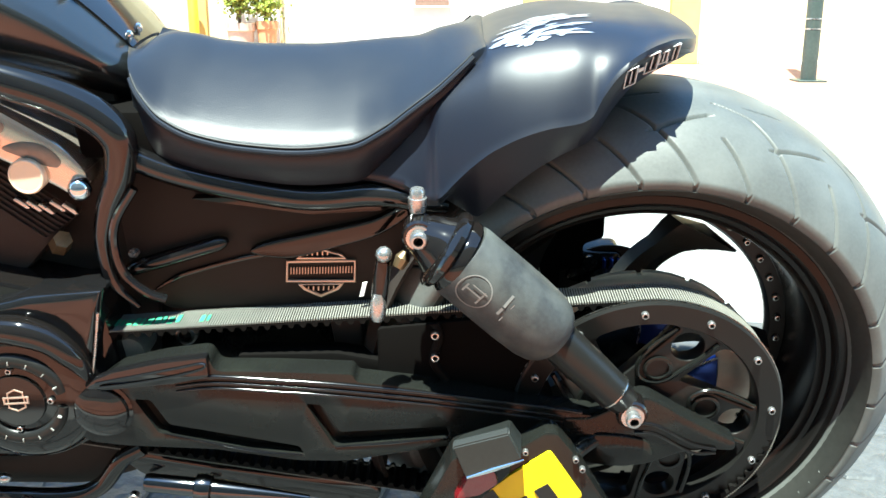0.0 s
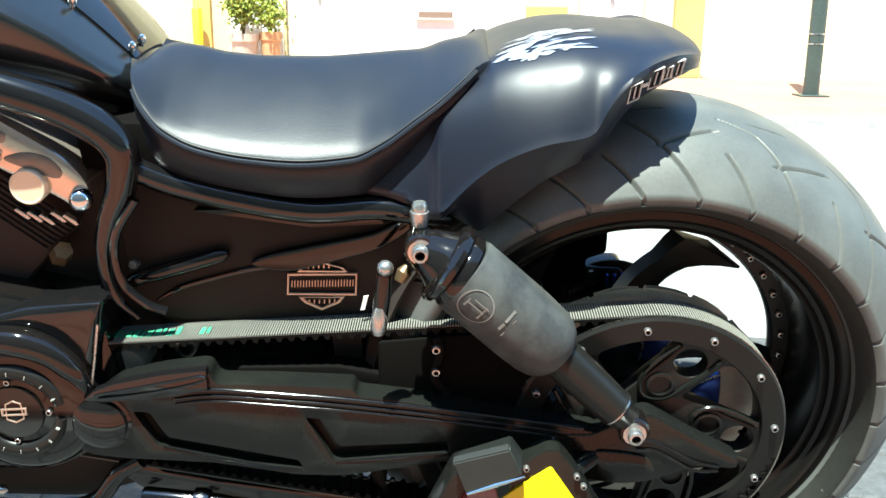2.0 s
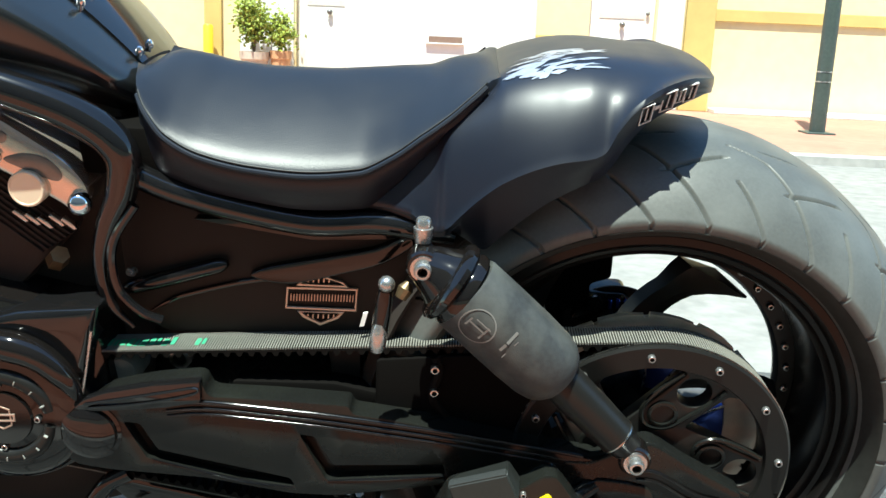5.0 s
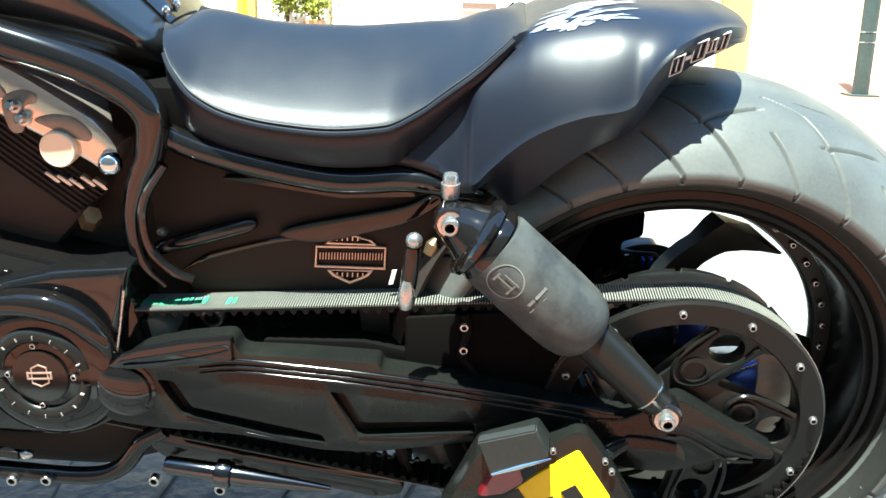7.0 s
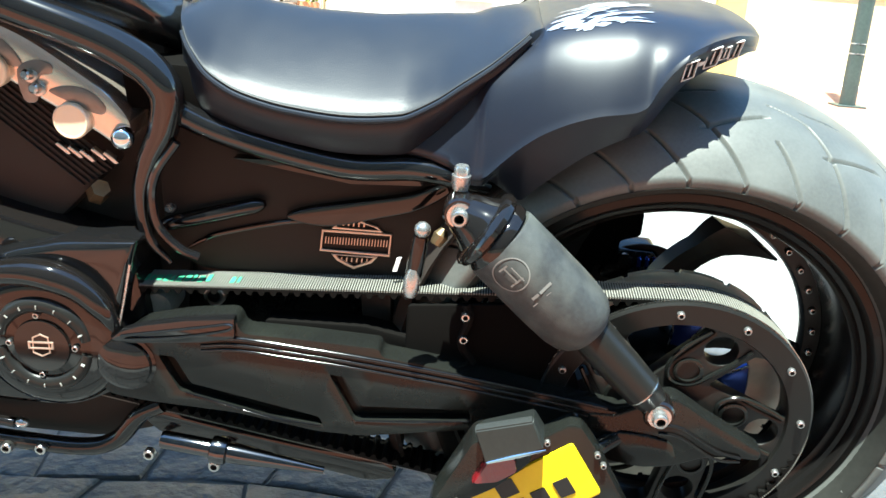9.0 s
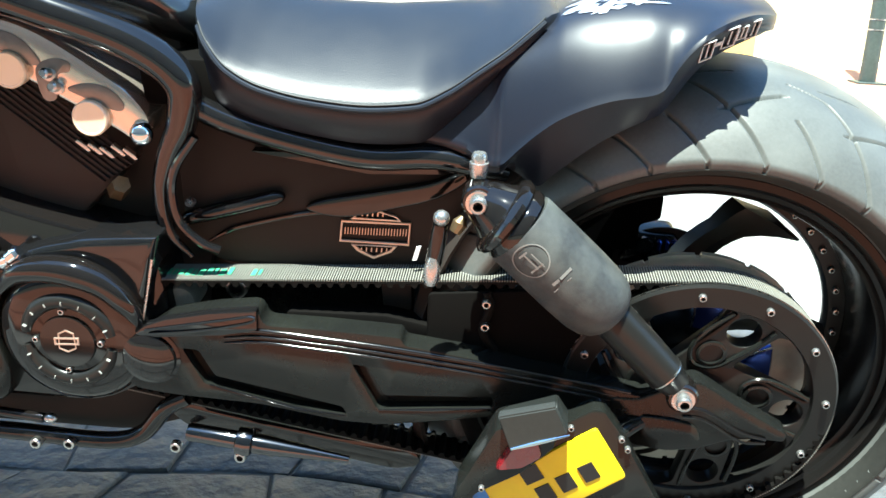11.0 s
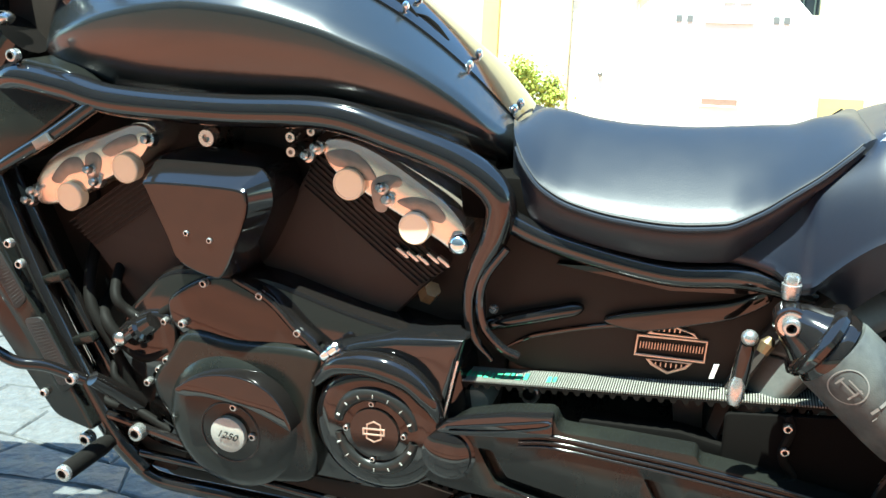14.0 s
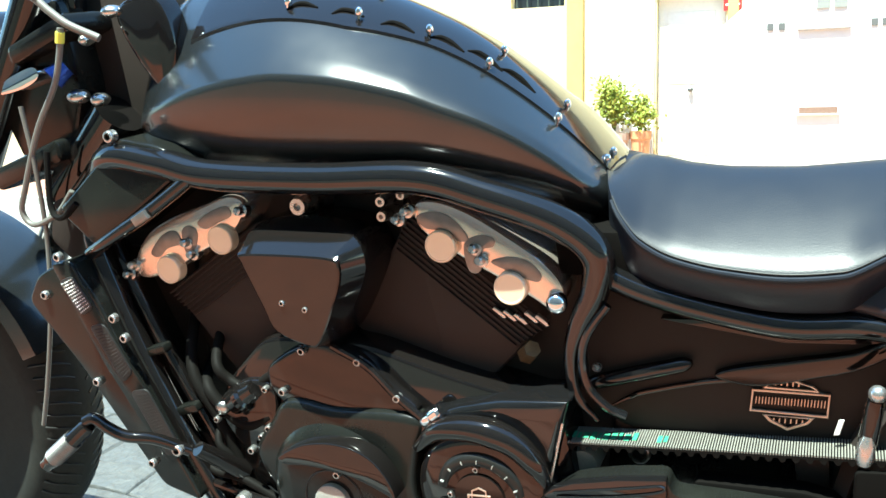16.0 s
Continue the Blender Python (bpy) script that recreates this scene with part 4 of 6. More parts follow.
        zs = sum(lerp_table(rows, x + 0.008 * k)[0] for k in range(-6, 7)) / 13
        crown = 0.0035 * math.cos(math.pi * max(-1.0, min(1.0, (x + 0.135) / 0.13)))
        return zc, zl, zt + crown * 0.6, w + crown, min(zs, zt - 0.012)

    def skin(x, f):
        zc, zl, zt, w, zs = fender_row(x)
        return zs + 0.004 + (zt - zs - 0.004) * fender_rise(f, x) + (zc - zs) * max(0.0, 1 - f / 0.22) ** 2

    def outer(x):
        zc, zl, zt, w, zs = fender_row(x)
        half = [(w * 0.865, zl), (w * 0.932, zl + (zc - zl) * 0.5), (w * 0.988, zc - 0.005), (w * 1.0, zc - 0.001), (w * 0.985, zc + 0.004)]
        for k in range(1, 25):
            f = (k / 24) ** 1.5
            half.append((w * 0.985 * (1 - f), skin(x, f)))
        return half

    bm = bmesh.new()
    n = 116
    grid, inn = [], []
    for i in range(n + 1):
        x = -0.350 + 0.361 * i / n
        h = outer(x)
        ring = [Vector((x, -a, b)) for a, b in h] + [Vector((x, a, b)) for a, b in reversed(h[:-1])]
        grid.append([bm.verts.new(v) for v in ring])
        inn.append([bm.verts.new(Vector((v.x, v.y * 0.965, v.z - (0.006 if 0 < k < len(ring) - 1 else 0.0)))) for k, v in enumerate(ring)])
    m = len(grid[0])
    for i in range(n):
        for j in range(m - 1):
            bm.faces.new((grid[i][j], grid[i][j + 1], grid[i + 1][j + 1], grid[i + 1][j]))
            bm.faces.new((inn[i][j], inn[i + 1][j], inn[i + 1][j + 1], inn[i][j + 1]))
        for j in (0, m - 1):
            bm.faces.new((grid[i][j], grid[i + 1][j], inn[i + 1][j], inn[i][j]))
    for i in (0, n):
        for j in range(m - 1):
            bm.faces.new((grid[i][j], grid[i][j + 1], inn[i][j + 1], inn[i][j]))
    fen = part("rear_fender", bm, M_FENDER, bike, "deep black rear fender with a kicked-up tail", 50)
    # silver graphic on the shoulder of the fender
    def on_fender(x, y):
        w = fender_row(x)[3]
        f = 1 - min(1.0, abs(y) / (w * 0.985))
        return Vector((x, y, skin(x, f) + 0.0008))

    rg = random.Random(4)
    for k in range(60):
        x, y = rg.uniform(-0.205, -0.130), rg.uniform(-0.120, -0.050)
        x += 0.25 * (y + 0.09)
        a = rg.gauss(0.25, 0.22)
        bend, length, wid = rg.uniform(-14, 14), rg.uniform(0.012, 0.036), rg.uniform(0.0008, 0.0040)
        bm = bmesh.new()
        up_row, low_row = [], []
        n = 9
        for q in range(n + 1):
            f = q / n
            h = wid * math.sin(math.pi * (0.06 + 0.94 * f)) * rg.uniform(0.75, 1.2)
            nx, ny = -math.sin(a), math.cos(a)
            up_row.append(bm.verts.new(on_fender(x + nx * h, y + ny * h)))
            low_row.append(bm.verts.new(on_fender(x - nx * h, y - ny * h)))
            x, y, a = x + math.cos(a) * length / n, y + math.sin(a) * length / n, a + bend * length / n
        for q in range(n):
            bm.faces.new((up_row[q], up_row[q + 1], low_row[q + 1], low_row[q]))
        part("graphic_stroke", bm, M_GRAPHIC, fen, "silver stroke of the painted graphic")

    # lettering on the tail, as plain bars
    def lay(b):
        # lean the letters on to the sloping lip
        for v in b.verts:
            zc, zl, zt, w, zs = fender_row(v.co.x)
            f = (v.co.z - zl) / (zc - zl)
            v.co.y += 0.985 * w - w * (0.872 + 0.120 * f)
        return b

    for x0, x1, tall in ((-0.0800, -0.0680, 0.0115), (-0.0665, -0.0615, 0.0025), (-0.0600, -0.0475, 0.0120), (-0.0460, -0.0375, 0.0080), (-0.0360, -0.0260, 0.0110)):
        zc, zl, zt, w, zs = fender_row((x0 + x1) / 2)
        zm = zl + (zc - zl) * 0.52
        lean, g = 0.42 * (x1 - x0), 0.0013
        y0 = -w * 0.985 - 0.0018
        loop = [(x0, zm - tall), (x1, zm - tall + lean), (x1, zm + tall * 0.7 + lean), (x0, zm + tall * 0.7)]
        hole = [(x0 + g, zm - tall + g * 1.4), (x1 - g, zm - tall + lean + g * 0.6), (x1 - g, zm + tall * 0.7 + lean - g * 1.4), (x0 + g, zm + tall * 0.7 - g * 0.6)]
        part("letter_bar", lay(slab(loop, y0 - 0.0022, y0 + 0.004, 0.0004, holes=[hole] if tall > 0.004 else ())), M_LETTER, fen, "silver outlined letter, shown as a bar")
        if tall > 0.004:
            xm = (x0 + x1) / 2
            part("letter_bar", lay(slab([(xm - 0.0006, zm - tall * 0.75 + lean / 2), (xm + 0.0006, zm - tall * 0.75 + lean / 2), (xm + 0.0006, zm + tall * 0.45 + lean / 2), (xm - 0.0006, zm + tall * 0.45 + lean / 2)], y0 - 0.0020, y0 + 0.003, 0)), M_LETTER, fen)
    return rows


FENDER = seat_and_fender()

TANK = [(-1.192, 0.752, 0.744, 0.880, 0.085, 0.080), (-1.180, 0.758, 0.740, 0.894, 0.108, 0.100), (-1.160, 0.768, 0.733, 0.908, 0.124, 0.113), (-1.125, 0.782, 0.722, 0.921, 0.139, 0.122), (-1.060, 0.801, 0.712, 0.928, 0.154, 0.129), (-0.997, 0.812, 0.708, 0.926, 0.164, 0.133),
        (-0.940, 0.817, 0.707, 0.917, 0.169, 0.136), (-0.880, 0.813, 0.708, 0.901, 0.171, 0.138), (-0.785, 0.794, 0.706, 0.860, 0.166, 0.136), (-0.740, 0.777, 0.699, 0.833, 0.160, 0.132),
        (-0.692, 0.757, 0.690, 0.795, 0.150, 0.125), (-0.640, 0.724, 0.675, 0.748, 0.132, 0.112), (-0.600, 0.688, 0.660, 0.706, 0.108, 0.095), (-0.578, 0.668, 0.650, 0.680, 0.080, 0.072)]


def tank_things():
    def section(x):
        zc, zb, zt, w, wb = lerp_table(TANK, x)
        half = [(wb * 0.9, zb - 0.012), (wb * 0.99, zb), (wb + (w - wb) * 0.50, zb + (zc - zb) * 0.26), (wb + (w - wb) * 0.80, zb + (zc - zb) * 0.50), (wb + (w - wb) * 0.95, zb + (zc - zb) * 0.75), (w * 0.997, zc - 0.007), (w * 1.0, zc - 0.001), (w * 0.975, zc + 0.005)]
        for k in range(1, 10):
            f = k / 9
            half.append((w * 0.975 * (1 - f), zc + 0.005 + (zt - zc - 0.005) * (1 - (1 - f) ** 1.75)))
        return [Vector((x, -a, b)) for a, b in half] + [Vector((x, a, b)) for a, b in reversed(half[:-1])]

    xs = [-1.192 + 0.614 * k / 80 for k in range(81)]
    t = body_loft(xs, section, M_TANK, "fuel_tank", "large black fuel tank with a creased flank", 70)
    # gloss spine strip with louvres and dome screws
    def on_tank(x, y, up=0.0):
        zc, zb, zt, w, wb = lerp_table(TANK, x)
        f = max(0.0, 1 - abs(y) / (w * 0.975))
        return Vector((x, y, zc + 0.005 + (zt - zc - 0.005) * (1 - (1 - f) ** 1.75) + up))

    bm = bmesh.new()
    rings = []
    for x in xs[14:-1]:
        hw = min(0.105, 0.046 + 0.21 * (-0.585 - x))
        top = [on_tank(x, hw * q, 0.0035) for q in (-1, -0.96, -0.8, -0.6, -0.4, -0.2, 0, 0.2, 0.4, 0.6, 0.8, 0.96, 1)]
        rings.append([on_tank(x, -hw * 1.01, -0.002)] + top + [on_tank(x, hw * 1.01, -0.002)])
    loft(bm, rings)
    strip = part("tank_spine", bm, M_GLOSS, t, "gloss black louvred spine strip along the tank top", 40)
    for x, y in ((-0.932, -0.086), (-0.874, -0.084), (-0.815, -0.079), (-0.761, -0.067), (-0.722, -0.052), (-0.688, -0.041)):
        part("louvre", tube([on_tank(x - 0.019, y - 0.007, 0.0034), on_tank(x - 0.010, y + 0.002, 0.0036), on_tank(x + 0.002, y + 0.004, 0.0036), on_tank(x + 0.018, y + 0.001, 0.0034)], [0.0010, 0.0032, 0.0034, 0.0012], 5, 10), M_VOID, strip, "dark louvre slot")
    for x, y in ((-0.782, -0.071), (-0.715, -0.011), (-0.715, -0.065), (-0.642, -0.012), (-0.639, -0.063), (-0.590, -0.044), (-0.590, -0.012), (-0.860, -0.088), (-0.951, -0.089), (-0.860, -0.020)):
        p = on_tank(x, y, 0.004)
        d = Vector((0.25, -0.30, 0.9)).normalized()
        part("dome_screw", rod(p - d * 0.004, p + d * 0.013, [(0, 0.0024), (0.45, 0.0024), (0.47, 0.0044), (0.62, 0.0046), (0.80, 0.0039), (0.93, 0.0024), (1.0, 0.0005)], 18), M_CHROME, strip, "chrome dome-headed screw")
    # front end of the tank and its trim
    part("tank_nose", slab(smooth_loop([(-1.182, 0.905), (-1.176, 0.864), (-1.140, 0.808), (-1.118, 0.800), (-1.10, 0.85), (-1.12, 0.915)], 4), -0.118, -0.085, 0.010, seg=3), M_GLOSS, t, "gloss black cover at the tank front")


tank_things()


# ---- frame ----
def frame_tubes():
    f = part("frame", tube([(-1.262, -0.120, 0.660), (-1.200, -0.150, 0.722), (-1.115, -0.160, 0.718), (-1.040, -0.163, 0.704), (-0.895, -0.165, 0.701), (-0.770, -0.163, 0.703), (-0.695, -0.158, 0.684), (-0.620, -0.150, 0.656), (-0.580, -0.145, 0.622), (-0.582, -0.142, 0.580), (-0.600, -0.140, 0.540), (-0.611, -0.140, 0.50), (-0.607, -0.138, 0.455), (-0.585, -0.134, 0.425)], [0.0185] * 9 + [0.016, 0.013, 0.009, 0.006, 0.003], 8, 18), M_FRAME, bike, "gloss black tubular frame")
    part("seat_rail", tube([(-0.585, -0.134, 0.600), (-0.52, -0.129, 0.573), (-0.403, -0.131, 0.551), (-0.327, -0.135, 0.556), (-0.285, -0.134, 0.550), (-0.250, -0.128, 0.542)], [0.013, 0.0135, 0.0135, 0.013, 0.012, 0.010], 7, 16), M_FRAME, f)
    part("rear_curve", tube([(-0.568, -0.148, 0.566), (-0.590, -0.148, 0.533), (-0.597, -0.148, 0.503), (-0.592, -0.146, 0.470), (-0.572, -0.142, 0.446), (-0.553, -0.138, 0.436)], 0.005, 7, 10), M_FRAME, f)
    part("side_strut", tube([(-0.600, -0.112, 0.460), (-0.590, -0.115, 0.463), (-0.542, -0.115, 0.478), (-0.497, -0.115, 0.492), (-0.486, -0.112, 0.495)], [0.003, 0.0085, 0.0090, 0.0085, 0.003], 6, 16), M_GLOSS, f, "short gloss black strut")
    part("leaf_panel", slab(smooth_loop([(-0.463, 0.484), (-0.441, 0.494), (-0.395, 0.505), (-0.331, 0.520), (-0.299, 0.536), (-0.290, 0.526), (-0.321, 0.504), (-0.363, 0.490), (-0.415, 0.476), (-0.448, 0.477)], 4), -0.117, -0.104, 0.005, seg=3), M_GLOSS, f, "leaf-shaped gloss black panel")
    part("wedge_panel", slab(round_corners([(-0.520, 0.545), (-0.394, 0.528), (-0.315, 0.533), (-0.290, 0.540), (-0.290, 0.552), (-0.362, 0.549), (-0.438, 0.548)], 0.004), -0.121, -0.104, 0.005, seg=3), M_GLOSS, f, "long gloss black wedge under the seat rail")
    part("panel_edge", tube([(-0.575, -0.107, 0.432), (-0.556, -0.108, 0.444), (-0.535, -0.108, 0.454), (-0.462, -0.108, 0.474), (-0.40, -0.107, 0.478)], [0.001, 0.0028, 0.003, 0.0028, 0.001], 6, 10), M_FRAME, f)
    part("stay_bolt", rod((-0.588, -0.112, 0.480), (-0.588, -0.126, 0.484), [(0, 0.004), (0.5, 0.004), (0.55, 0.0055), (1, 0.004)], 12), M_BOLT, f)
    part("side_cover", slab(round_corners([(-0.575, 0.590), (-0.285, 0.548), (-0.262, 0.50), (-0.270, 0.430), (-0.34, 0.412), (-0.56, 0.405), (-0.600, 0.43), (-0.605, 0.53)], 0.015), -0.106, -0.05, 0.006), M_DARK, bike, "dark recessed side cover above the belt")
    em = part("emblem", slab([(-0.427, 0.448), (-0.4265, 0.471), (-0.347, 0.477), (-0.3465, 0.453)], -0.1110, -0.1085, 0.0008, holes=[[(-0.4245, 0.4505), (-0.4242, 0.4685), (-0.3492, 0.4745), (-0.349, 0.4555)]]), M_COPPER, bike, "copper coloured shield badge drawn as plain shapes")
    part("shield_top", slab([(-0.416, 0.473), (-0.410, 0.4785), (-0.400, 0.4815), (-0.388, 0.487), (-0.375, 0.4835), (-0.364, 0.482), (-0.3575, 0.477)], -0.1110, -0.1085, 0.0006, holes=[[(-0.411, 0.4755), (-0.407, 0.4785), (-0.388, 0.484), (-0.368, 0.481), (-0.362, 0.4785)]]), M_COPPER, em)
    part("shield_foot", slab([(-0.413, 0.447), (-0.406, 0.441), (-0.386, 0.4345), (-0.366, 0.444), (-0.360, 0.4515)], -0.1110, -0.1085, 0.0006, holes=[[(-0.408, 0.4465), (-0.403, 0.4430), (-0.386, 0.4375), (-0.369, 0.4455), (-0.365, 0.4495)]]), M_COPPER, em)
    for k in range(22):
        x = -0.4215 + k * 0.0033
        z = 0.4535 + (x + 0.4215) * 0.085
        part("letter_bar", slab([(x, z + 0.0032), (x, z + 0.0102), (x + 0.0009, z + 0.0104), (x + 0.0009, z + 0.0034)], -0.1103, -0.1085, 0), M_COPPER, em)
    for z0, n, x0 in ((0.4775, 5, -0.4035), (0.4405, 6, -0.4015)):
        for k in range(n):
            x = x0 + k * 0.0058
            part("letter_bar", slab([(x, z0 + k * 0.0005), (x, z0 + 0.0042 + k * 0.0005), (x + 0.0014, z0 + 0.0044 + k * 0.0005), (x + 0.0014, z0 + 0.0002 + k * 0.0005)], -0.1103, -0.1085, 0), M_COPPER, em)
    em.matrix_local = pose(-0.3885, 0, 0.4570) @ pose(0, 0, 0, 0, 4.0, 0) @ Matrix.Diagonal((0.96, 1, 1.14, 1)) @ pose(0.387, 0, -0.4620)
    # down tube and lower cradle
    part("down_tube", tube([(-1.262, -0.125, 0.655), (-1.245, -0.150, 0.600), (-1.195, -0.158, 0.470), (-1.135, -0.158, 0.33), (-1.10, -0.155, 0.255), (-1.06, -0.15, 0.205)], 0.016, 7, 16), M_GLOSS, f)
    part("lower_rail", tube([(-1.08, -0.15, 0.215), (-1.04, -0.15, 0.190), (-0.93, -0.15, 0.187), (-0.805, -0.15, 0.185), (-0.700, -0.15, 0.183), (-0.655, -0.15, 0.198), (-0.625, -0.148, 0.235), (-0.60, -0.145, 0.25)], 0.0105, 7, 16), M_GLOSS, f)
    part("thin_rail", tube([(-1.06, -0.158, 0.232), (-0.93, -0.158, 0.226), (-0.80, -0.158, 0.216), (-0.77, -0.158, 0.213)], 0.006, 6, 12), M_GLOSS, f)
    part("joint", blob((-0.762, -0.158, 0.214), (0.009, 0.006, 0.006)), M_STEEL, f, "steel rod end")
    st = part("lower_bracket", slab(round_corners([(-0.626, 0.230), (-0.605, 0.209), (-0.471, 0.190), (-0.359, 0.170), (-0.329, 0.176), (-0.326, 0.191), (-0.348, 0.205), (-0.423, 0.209), (-0.513, 0.224), (-0.569, 0.235), (-0.597, 0.242)], 0.008), -0.145, -0.118, 0.004), M_GLOSS, bike, "long black lower bracket of the swingarm")
    part("cylinder", rod((-0.586, -0.188, 0.233), (-0.404, -0.186, 0.211), [(0, 0.009), (0.02, 0.0105), (0.30, 0.0105), (0.31, 0.015), (0.36, 0.0165), (0.40, 0.015), (0.41, 0.0115), (0.48, 0.0115), (1, 0.004)], 24), M_BLACKCHROME, st, "polished black chrome cylinder")
    for x, z in ((-0.790, 0.176), (-0.749, 0.179), (-0.621, 0.187), (-0.545, 0.180)):
        cap_screw("bolt", x + 0.010, -0.163, z + 0.006, 0.0070, f, M_STEEL, 0.006)
    part("oil_pan", slab(round_corners([(-1.09, 0.29), (-0.60, 0.29), (-0.60, 0.205), (-0.68, 0.178), (-1.05, 0.178)], 0.02), -0.125, 0.12, 0.01), M_DARK, bike, "dark oil pan under the engine")
    part("inner_panel", slab([(-0.60, 0.405), (-0.30, 0.425), (-0.26, 0.30), (-0.35, 0.25), (-0.60, 0.29)], -0.075, -0.06, 0.003), M_SATIN, bike, "dark inner panel behind the belt")
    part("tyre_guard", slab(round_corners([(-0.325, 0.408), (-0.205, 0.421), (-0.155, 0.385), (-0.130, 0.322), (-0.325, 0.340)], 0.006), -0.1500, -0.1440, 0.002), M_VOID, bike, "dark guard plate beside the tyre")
    part("bracket", slab([(-0.385, 0.405), (-0.348, 0.408), (-0.345, 0.335), (-0.375, 0.335)], -0.1, -0.076, 0.003), M_CRINKLE, bike)
    part("idler", rod((-0.605, -0.09, 0.366), (-0.605, -0.130, 0.366), [(0, 0.0185), (0.88, 0.0185), (1, 0.0160)], 28), M_BADGE, bike, "dull grey idler behind the belt")
    cap_screw("bolt", -0.5436, -0.11, 0.381, 0.013, bike, M_STEEL, 0.01, "washer-headed steel bolt")
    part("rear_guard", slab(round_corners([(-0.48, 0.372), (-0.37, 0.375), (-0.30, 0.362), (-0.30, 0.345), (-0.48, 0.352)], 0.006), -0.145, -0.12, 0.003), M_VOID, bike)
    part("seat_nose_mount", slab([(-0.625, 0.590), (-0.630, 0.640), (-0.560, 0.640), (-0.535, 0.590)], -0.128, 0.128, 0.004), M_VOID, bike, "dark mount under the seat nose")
    part("harness", tube([(-0.262, -0.150, 0.415), (-0.258, -0.153, 0.40), (-0.264, -0.153, 0.37), (-0.250, -0.150, 0.345)], 0.005, 6, 8), M_HOSE, bike)
    for z in (0.405, 0.378):
        cap_screw("bolt", -0.262, -0.156, z, 0.005, bike, M_STEEL, 0.006)


frame_tubes()


# ---- engine ----
def engine():
    e = part("engine_block", slab(round_corners([(-1.11, 0.27), (-1.02, 0.235), (-0.70, 0.235), (-0.60, 0.29), (-0.62, 0.44), (-0.76, 0.47), (-0.86, 0.50), (-1.0, 0.50), (-1.08, 0.42)], 0.03), -0.150, 0.14, 0.008), M_GLOSS, bike, "black v-twin engine crankcase")

    def cylinder(base, tip, w0, w1, name):
        b, t = Vector(base), Vector(tip)
        d = (t - b).normalized()
        s = Vector((d.z, 0, -d.x))
        barrel = [b - s * w0, b + s * w0, t + s * w1, t - s * w1]
        c = part(name, slab(round_corners([(v.x, v.z) for v in barrel], 0.012), -0.112, 0.11, 0.008), M_CRINKLE, bike, "black crinkle-finished engine cylinder")
        for k in range(8):
            q = t - d * (0.004 + 0.0062 * k)
            wf = w1 * 1.02 - 0.002 * k
            p = [q - s * wf - d * 0.0009, q + s * wf - d * 0.0009, q + s * wf + d * 0.0009, q - s * wf + d * 0.0009]
            part("cooling_fin", slab([(v.x, v.z) for v in p], -0.1160, -0.108, 0.0006), M_CRINKLE, c)
        return c

    cylinder((-0.83, 0, 0.455), (-0.725, 0, 0.590), 0.085, 0.102, "rear_cylinder")
    cylinder((-1.01, 0, 0.455), (-1.095, 0, 0.585), 0.075, 0.090, "front_cylinder")

    def head(outline, caps, name, posts):
        h = part(name, slab(smooth_loop(outline, 4), -0.146, 0.10, 0.006), M_CAMCOVER, bike, "polished metal cam cover with round caps")
        for x, z in caps:
            part("cap", rod((x, -0.138, z), (x, -0.154, z), [(0, 0.0180), (0.70, 0.0185), (0.90, 0.0185), (1, 0.0172), (1, 0.0158), (0.96, 0.0154), (0.96, 0.001)], 40), M_CAP, h, "round polished metal cap")
        for loop in posts:
            part("hollow", slab(smooth_loop(loop, 4), -0.1472, -0.1450, 0.0008), M_DULL, h, "shallow grey recess")
        return h

    h1 = head([(-0.784, 0.668), (-0.760, 0.674), (-0.720, 0.661), (-0.675, 0.635), (-0.635, 0.607), (-0.616, 0.583), (-0.617, 0.565), (-0.631, 0.555), (-0.650, 0.566), (-0.690, 0.588), (-0.735, 0.612), (-0.778, 0.640)],
              [(-0.752, 0.6235), (-0.6735, 0.579)], "rear_cam_cover", [[(-0.780, 0.657), (-0.754, 0.662), (-0.733, 0.651), (-0.720, 0.632), (-0.734, 0.629), (-0.751, 0.640), (-0.772, 0.643)], [(-0.696, 0.607), (-0.675, 0.614), (-0.653, 0.610), (-0.639, 0.596), (-0.643, 0.587), (-0.658, 0.590), (-0.675, 0.597)], [(-0.726, 0.626), (-0.708, 0.637), (-0.691, 0.634), (-0.692, 0.624), (-0.704, 0.620), (-0.708, 0.596), (-0.722, 0.596)]])
    h0 = head([(-1.190, 0.590), (-1.165, 0.622), (-1.130, 0.642), (-1.080, 0.660), (-1.035, 0.674), (-1.012, 0.668), (-1.015, 0.648), (-1.040, 0.622), (-1.085, 0.600), (-1.130, 0.575), (-1.170, 0.562), (-1.190, 0.565)],
              [(-1.1335, 0.5775), (-1.047, 0.620)], "front_cam_cover", [[(-1.162, 0.598), (-1.140, 0.622), (-1.118, 0.628), (-1.112, 0.612), (-1.135, 0.604), (-1.150, 0.592)], [(-1.082, 0.640), (-1.060, 0.655), (-1.035, 0.662), (-1.030, 0.650), (-1.050, 0.641), (-1.070, 0.632)], [(-1.108, 0.628), (-1.094, 0.636), (-1.084, 0.626), (-1.092, 0.604), (-1.106, 0.600)]])
